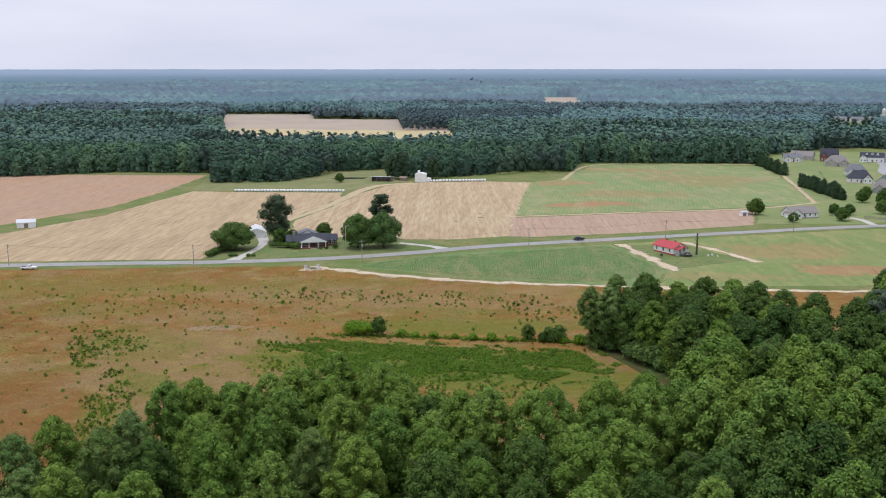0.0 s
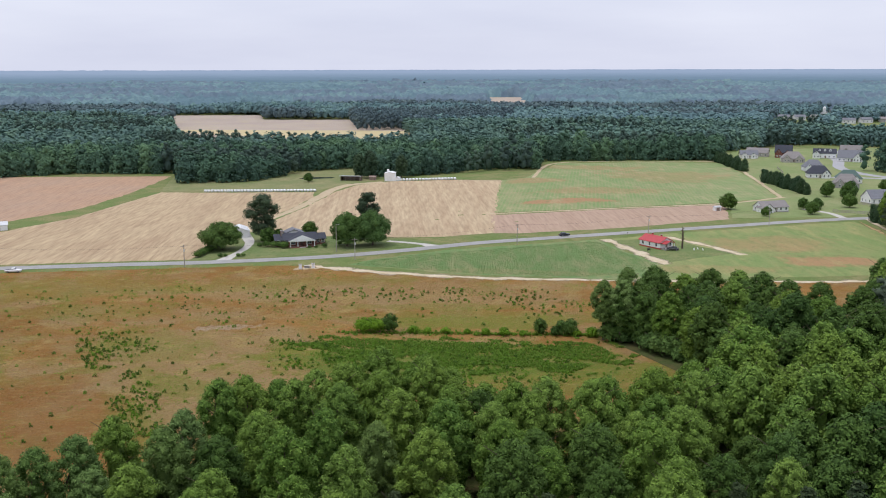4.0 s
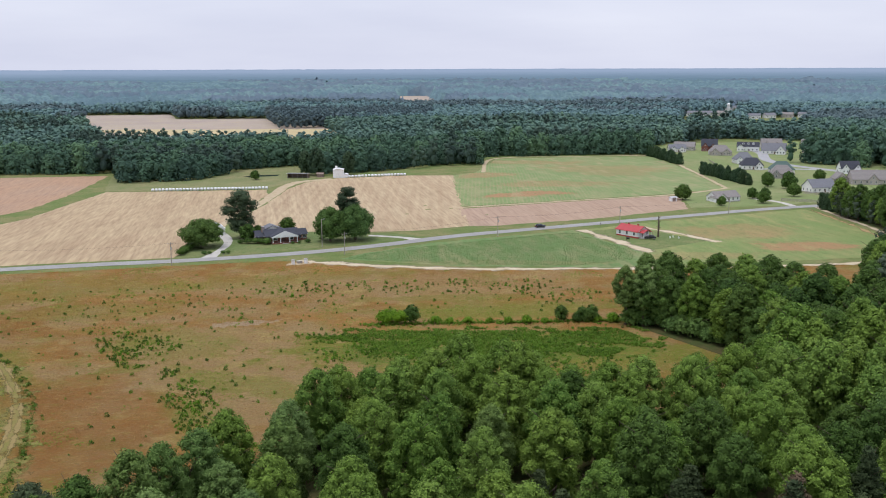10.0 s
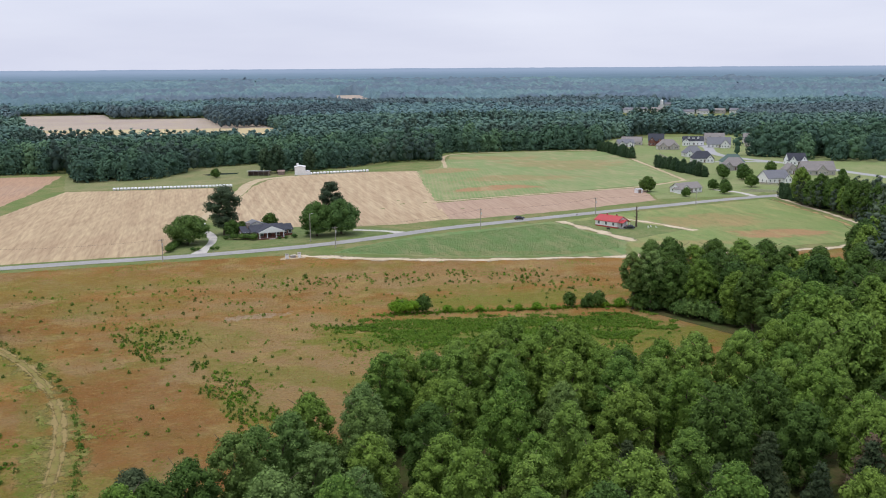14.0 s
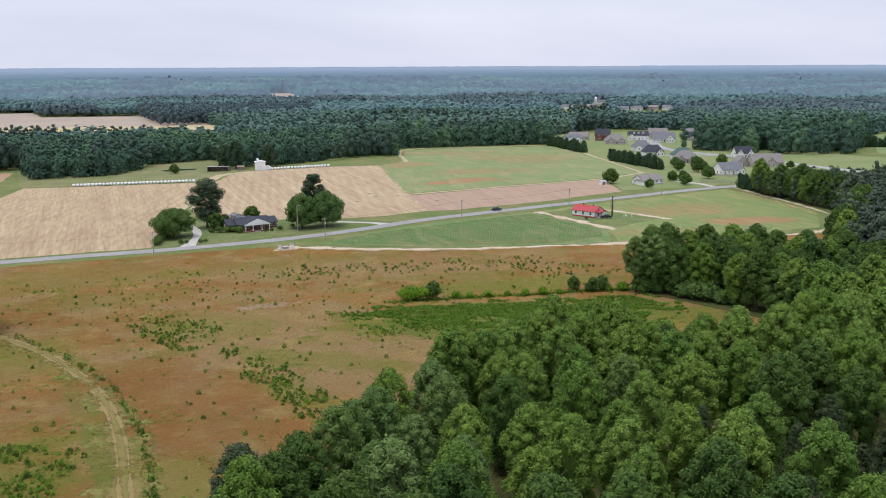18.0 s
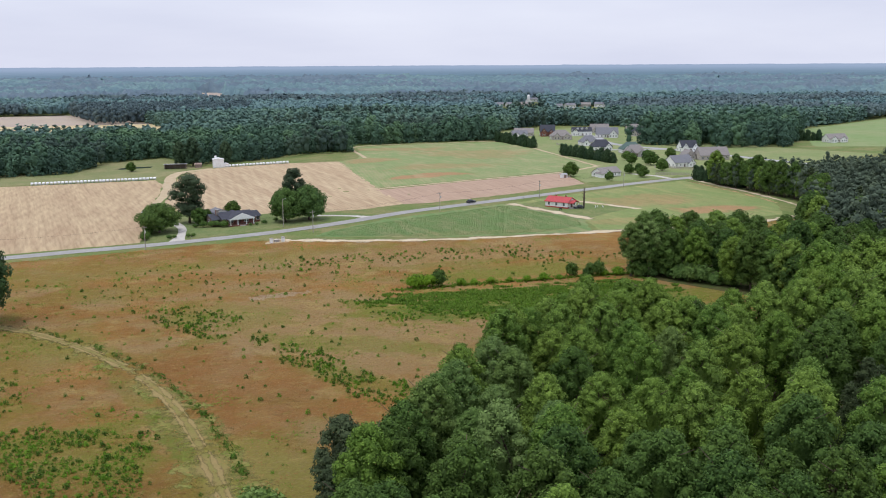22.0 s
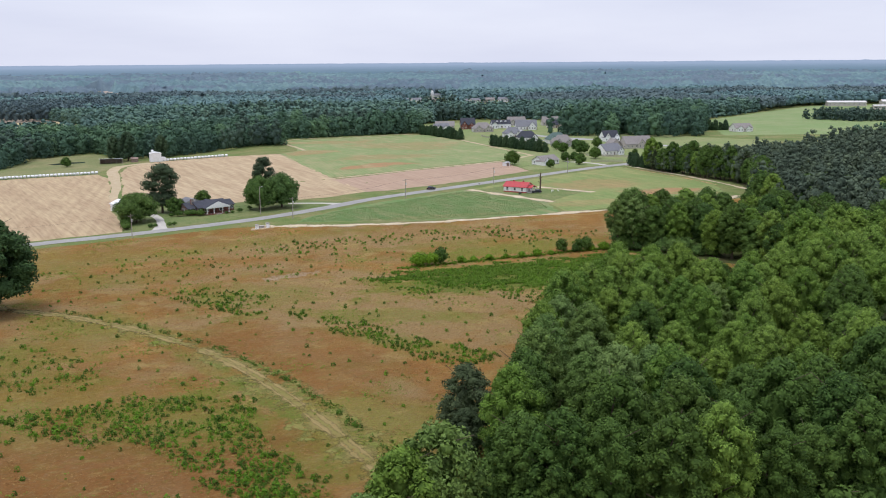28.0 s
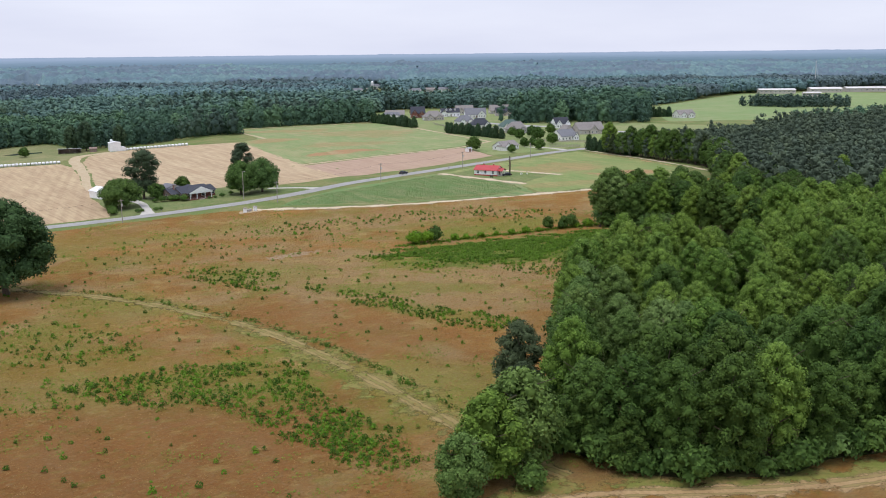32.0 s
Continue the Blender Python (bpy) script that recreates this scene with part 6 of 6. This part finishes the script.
def open_shed():
    ob = thing("open_shed", pose(-39, 640, 0, 0, 0, -14), "low open-fronted shed with rusty tin roof", "shed")
    part("back_wall", boxed(0, 3.2, 1.3, 13, 0.15, 2.6), M_RUST, ob)
    for x in (-6.4, 6.4):
        part("side_wall", boxed(x, 0.2, 1.3, 0.15, 6, 2.6), M_RUST, ob)
    for x in (-6.3, -3.1, 0, 3.1, 6.3):
        part("post", boxed(x, -2.8, 1.35, 0.2, 0.2, 2.7), M_POLE, ob)
    r = boxed(0, 0, 0, 14, 7.4, 0.14)
    bmesh.ops.rotate(r, cent=(0, 0, 0), matrix=Matrix.Rotation(radians(-4), 3, "X"), verts=r.verts)
    bmesh.ops.translate(r, vec=(0, 0.1, 2.85), verts=r.verts)
    part("roof", r, M_STEEL, ob, "pale grey tin roof")


def small_shed(x, y, turn, w, d, h, label, wall=M_WHITE, roof=M_STEEL):
    ob = thing("shed", pose(x, y, 0, 0, 0, turn), label, "shed")
    part("wall", gable_walls(bmesh.new(), 0, 0, w, d, h, 0.4, "x"), wall, ob)
    roof_part(ob, 0, 0, w, d, h, 0.4, roof, "x", 0, 0.3)
    door_part(ob, 0, -d / 2, 0, "s", 1.8, 2.1, M_RUST)
    return ob


barn()
open_shed()
small_shed(-194, 457, 20, 8, 6, 2.6, "small white shed on the field edge")
small_shed(151, 491, 10, 3.2, 2.6, 2.0, "tiny white shed under a tree")
small_shed(-25, 641, -10, 4, 3.5, 2.2, "rusty tin shed beside the farm track", M_RUST, M_RUST)


# ---- wrapped bales ----
def bale_kind():
    bm = bmesh.new()
    r = bmesh.ops.create_cone(bm, cap_ends=True, segments=20, radius1=0.8, radius2=0.8, depth=1.5)
    bmesh.ops.rotate(bm, cent=(0, 0, 0), matrix=Matrix.Rotation(radians(90), 3, "Y"), verts=bm.verts)
    rims = [e for e in bm.edges if sum(len(f.verts) > 4 for f in e.link_faces) == 1]
    bmesh.ops.bevel(bm, geom=rims, offset=0.13, segments=3, affect="EDGES")
    bmesh.ops.translate(bm, vec=(0, 0, 0.76), verts=bm.verts)
    me = bpy.data.meshes.new("round_bale")
    bm.to_mesh(me)
    bm.free()
    me.materials.append(M_WRAP)
    me.polygons.foreach_set("use_smooth", np.ones(len(me.polygons), bool))
    return me


BALE = bale_kind()
rng = np.random.default_rng(44)
for ax, ay, bx, by, count, group in ((-123, 586.5, -59, 584.5, 34, "bales along the pasture"), (-9, 634.5, 30, 640, 19, "bales beside the barn")):
    for k in range(count):
        u = k / (count - 1)
        ob = new("round_bale", BALE)
        px, py = laid(ax + (bx - ax) * u, ay + (by - ay) * u + rng.normal(0, 0.12))
        ob.matrix_basis = pose(px, py, float(rise(px, py)), 0, 0, math.degrees(math.atan2(by - ay, bx - ax)) + rng.normal(0, 6))
        tagged(ob, "round hay bale wrapped in white plastic", "hay bale", group)


# ---- poles and wires ----
def utility_pole(x, y, height, turn, label, lamp=False, arm=True):
    ob = thing("utility_pole", pose(x, y, 0, 0, 0, turn), label, "utility pole", "poles along the road")
    part("pole", tube(bmesh.new(), (0, 0, -0.2), (0, 0, height), 0.16, 0.11, 10), M_POLE, ob)
    if arm:
        part("crossarm", boxed(0, 0.16, height - 0.7, 2.2, 0.12, 0.14, 0.01), M_POLE, ob)
        for u in (-1.0, 0.0, 1.0):
            part("insulator", tube(bmesh.new(), (u, 0.16, height - 0.64), (u, 0.16, height - 0.4), 0.06, 0.04, 8), M_STONE, ob)
        part("transformer", tube(bmesh.new(), (0, -0.38, height - 2.6), (0, -0.38, height - 1.7), 0.24, 0.24, 12), M_STEEL, ob)
    if lamp:
        part("lamp_arm", tube(bmesh.new(), (0, 0, height - 0.4), (0.9, 0, height - 0.1), 0.04, 0.04, 6), M_STEEL, ob)
        part("lamp_head", boxed(1.1, 0, height - 0.14, 0.6, 0.25, 0.16, 0.03), M_STEEL, ob)
    return ob


POLES = [(-163, 366), (-92.5, 365.5), (-29.3, 374.7), (37, 404), (97.4, 423), (158, 441)]
for k, (x, y) in enumerate(POLES):
    utility_pole(x, y, 8.4, 22, "weathered grey wooden utility pole with crossarm", arm=True)
utility_pole(-36.8, 392, 11.0, 15, "wooden pole with a yard lamp", True, False)


def wires():
    ob = thing("power_line", pose(0, 0, 0), "thin sagging power wires between the poles", "power line")
    for side in (-1.0, 1.0):
        for (ax, ay), (bx, by) in zip(POLES, POLES[1:]):
            bm = bmesh.new()
            q0, q1 = laid(ax, ay), laid(bx, by)
            h0, h1 = float(rise(*q0)), float(rise(*q1))
            rings = []
            for i in range(11):
                u = i / 10
                p = Vector((q0[0] + (q1[0] - q0[0]) * u, q0[1] + (q1[1] - q0[1]) * u + side * 0.4, 8.0 + h0 + (h1 - h0) * u - 4 * 1.1 * u * (1 - u)))
                rings.append([bm.verts.new(p + Vector((0, 0.012 * math.cos(a), 0.012 * math.sin(a)))) for a in (0.8, 2.4, 3.9, 5.5)])
            for r0, r1 in zip(rings, rings[1:]):
                for k in range(4):
                    bm.faces.new((r0[k], r0[(k + 1) % 4], r1[(k + 1) % 4], r1[k]))
            part("wire", bm, M_PLASTIC, ob)


wires()


def snag():
    ob = thing("tree_snag", pose(101.5, 388.5, 0), "bare dead trunk with stubs of limbs", "dead tree")
    rng = np.random.default_rng(3)
    bm = bmesh.new()
    tube(bm, (0, 0, -0.2), (0.15, 0, 5.2), 0.42, 0.34, 9)
    tube(bm, (0.15, 0, 5.2), (0.0, 0.1, 8.8), 0.34, 0.15, 9)
    part("trunk", bm, M_BARK, ob)
    for k in range(9):
        a, z = 2.4 * k, 3.4 + 0.55 * k
        bm = bmesh.new()
        tube(bm, (0, 0, z), (1.0 * math.cos(a), 1.0 * math.sin(a), z + 0.7), 0.16, 0.08, 6)
        part("limb_stub", bm, M_BARK, ob)


snag()


# ---- vehicles ----
def vehicle(x, y, turn, label, paint, shape="car"):
    """Body with a cabin, glass, lamps, and wheels of tyre and rim; it faces along +x."""
    ob = thing("pickup_truck" if shape == "pickup" else "car", pose(x, y, 0.12, 0, 0, turn), label, "truck" if shape == "pickup" else "car")
    long, wide = (5.6, 1.95) if shape == "pickup" else (4.7, 1.82)
    body = boxed(0, 0, 0.68, long, wide, 0.62, 0.12)
    part("body", body, paint, ob)
    cabin = bmesh.new()
    r = bmesh.ops.create_cube(cabin, size=1)
    x0, x1 = (-0.7, 1.0) if shape == "pickup" else (-1.75, 0.85)
    for v in cabin.verts:
        top = v.co.z > 0
        v.co = Vector(((x1 - 0.55 * top) if v.co.x > 0 else (x0 + (0.2 if shape == "pickup" else 0.5) * top), (0.84 - 0.14 * top) * (1 if v.co.y > 0 else -1), 1.62 if top else 0.96))
    bmesh.ops.bevel(cabin, geom=list(cabin.edges), offset=0.06, segments=1, affect="EDGES")
    part("cabin", cabin, paint, ob)
    part("windscreen", boxed((x0 + x1) / 2 + 0.05, 0, 1.3, (x1 - x0) * 0.82, 1.58, 0.36, 0.03), M_GLASS, ob)
    if shape == "pickup":
        part("cargo_bed", boxed(-1.75, 0, 0.96, 1.75, 1.6, 0.1), M_PLASTIC, ob)
    for s in (-1, 1):
        part("headlight", boxed(long / 2 - 0.03, s * 0.68, 0.75, 0.1, 0.34, 0.16, 0.02), M_STEEL, ob)
        part("taillight", boxed(-long / 2 + 0.03, s * 0.72, 0.78, 0.1, 0.26, 0.18, 0.02), M_REDTRIM, ob)
        for u in (-0.31, 0.31):
            wh = part("wheel", tube(bmesh.new(), (u * long, s * (wide / 2 - 0.2), 0.34), (u * long, s * (wide / 2 + 0.02), 0.34), 0.35, 0.35, 16), M_TIRE, ob)
            part("rim", tube(bmesh.new(), (u * long, s * (wide / 2), 0.34), (u * long, s * (wide / 2 + 0.04), 0.34), 0.2, 0.18, 12), M_STEEL, wh)
    return ob


vehicle(-153, 360.0, 5, "white pickup truck standing on the road verge", M_CARWHITE, "pickup")
vehicle(96.5, 384.5, 160, "dark blue car parked beside the red-roofed house", M_CARBLACK)
vehicle(60, 421, 17, "black car on the country road", M_CARBLACK)


# ---- small things by the road and the houses ----
def gate_pillar(x, y):
    ob = thing("gate_pillar", pose(x, y, 0, 0, 0, 10), "stout white pillar beside the road", "pillar", "pillars beside the road")
    part("shaft", boxed(0, 0, 0.8, 1.0, 1.0, 1.6, 0.05), M_WHITE, ob)
    part("cap", boxed(0, 0, 1.68, 1.25, 1.25, 0.16, 0.03), M_STONE, ob)


gate_pillar(-49.2, 359.0)
gate_pillar(-44.6, 360.4)
ob = thing("well_box", pose(-46.9, 360.8, 0, 0, 0, 10), "low pale concrete box between the pillars", "utility box")
part("body", boxed(0, 0, 0.4, 1.8, 1.0, 0.8, 0.04), M_STONE, ob)
part("lid", boxed(0, 0, 0.85, 2.0, 1.2, 0.12, 0.03), M_CONCRETE, ob)
sheet("pillar_apron", [(-52, 357), (-43, 358), (-41.5, 361.5), (-50, 362)], 0.06, M_DIRT, "pale bare earth round the pillars", 0.3, 2, "ground")


def mailbox(x, y):
    ob = thing("mailbox", pose(x, y, 0), "black mailbox on a wooden post", "mailbox")
    part("post", boxed(0, 0, 0.5, 0.12, 0.12, 1.0), M_POLE, ob)
    part("box", boxed(0, 0, 1.12, 0.25, 0.5, 0.26, 0.05), M_PLASTIC, ob)


mailbox(-74.5, 379.5)
mailbox(88, 422)
ob = thing("grill", pose(86.5, 383.5, 0), "black barrel grill on the grass", "grill")
part("barrel", tube(bmesh.new(), (-0.6, 0, 0.95), (0.6, 0, 0.95), 0.38, 0.38, 14), M_PLASTIC, ob)
for u in (-0.5, 0.5):
    part("leg", boxed(u, 0, 0.35, 0.08, 0.5, 0.7), M_PLASTIC, ob)
for k, (x, y) in enumerate(((105, 384), (107, 385.5), (108.5, 383.5))):
    ob = thing("lawn_chair", pose(x, y, 0, 0, 0, 40 * k), "white plastic chair on the grass", "chair", "chairs on the grass")
    part("seat", boxed(0, 0, 0.42, 0.5, 0.5, 0.06, 0.01), M_WHITE, ob)
    part("backrest", boxed(0, 0.24, 0.7, 0.5, 0.06, 0.55, 0.01), M_WHITE, ob)
    for u in (-0.2, 0.2):
        for v in (-0.2, 0.2):
            part("leg", boxed(u, v, 0.2, 0.05, 0.05, 0.42), M_WHITE, ob)


def fence(ax, ay, bx, by, count, label):
    ob = thing("fence", pose(ax, ay, 0, 0, 0, math.degrees(math.atan2(by - ay, bx - ax))), label, "fence")
    long = math.hypot(bx - ax, by - ay)
    for k in range(count + 1):
        part("post", boxed(long * k / count, 0, 0.8, 0.14, 0.14, 1.7), M_POLE, ob)
    for k in range(count):
        for z in (0.4, 0.9, 1.4):
            part("rail", boxed(long * (k + 0.5) / count, 0, z, long / count, 0.06, 0.22), M_POLE, ob)


fence(252, 655, 262, 690, 10, "dark wooden fence behind the lawns")
fence(206, 480, 222, 470, 8, "dark low fence beside the white house")
fence(228, 512, 246, 486, 10, "dark wooden fence beside the lawns")

# ---- far buildings among the woods ----
def long_shed(x, y, turn, w, d, h, label):
    ob = thing("long_building", pose(x, y, float(rise(x, y)), 0, 0, turn), label, "building", "far farm buildings")
    part("wall", gable_walls(bmesh.new(), 0, 0, w, d, h, 0.2, "x"), M_TAN, ob)
    roof_part(ob, 0, 0, w, d, h, 0.2, M_TINROOF, "x", 0, 0.5, label="pale metal roof")
    for k in range(8):
        window(ob, (k + 0.5) / 8 * w - w / 2, -d / 2, h * 0.55, "s", 2.4, 1.2)


for x, y, turn, w, d in ((905, 845, -40, 46, 16), (975, 822, -40, 40, 20), (1030, 795, -38, 60, 18), (860, 760, -40, 20, 10)):
    long_shed(x, y, turn, w, d, 5, "long low building with pale metal roof")
for k, (x, y) in enumerate(FAR_HOUSES):
    ob = thing("far_house", pose(x, y, 0, 0, 0, 30 * math.sin(2 * k) - 25), "small pale house in a far clearing", "house", "houses in the far woods")
    part("wall", gable_walls(bmesh.new(), 0, 0, 15, 9, 4.5, 0.55, "x"), (M_WHITE, M_SIDING, M_TAN)[k % 3], ob)
    roof_part(ob, 0, 0, 15, 9, 4.5, 0.55, (M_ROOF_GREY, M_ROOF_GREY, M_ROOF_BROWN)[k % 3], "x")
    windows_along(ob, 0, 0, 15, 9, 2.2, "s", 5)
ob = thing("church", pose(*CHURCH, 0, 0, 0, -28), "tall white church with a domed tower in the far woods", "church")
part("wall", gable_walls(bmesh.new(), 0, 0, 10, 16, 6, 0.7, "y"), M_WHITE, ob)
roof_part(ob, 0, 0, 10, 16, 6, 0.7, M_ROOF_GREY, "y")
part("tower", boxed(0, -7, 6.2, 4, 4, 12.4, 0.1), M_WHITE, ob)
dome = bmesh.new()
bmesh.ops.create_uvsphere(dome, u_segments=14, v_segments=8, radius=2.0, matrix=Matrix.Translation((0, -7, 12.8)))
part("dome", dome, M_WHITE, ob, "pale rounded dome")
for k in range(3):
    window(ob, -5, -4 + 4 * k, 3.4, "w", 1.2, 2.6)
ob = thing("mast", pose(1050, 890, 0), "slender grey radio mast with guy lines", "mast")
part("pole", tube(bmesh.new(), (0, 0, 0), (0, 0, 40), 0.7, 0.4, 8), M_STEEL, ob)
for k in range(3):
    part("guy_line", tube(bmesh.new(), (0, 0, 36), (14 * math.cos(2.1 * k), 14 * math.sin(2.1 * k), 0), 0.1, 0.1, 4), M_STEEL, ob)
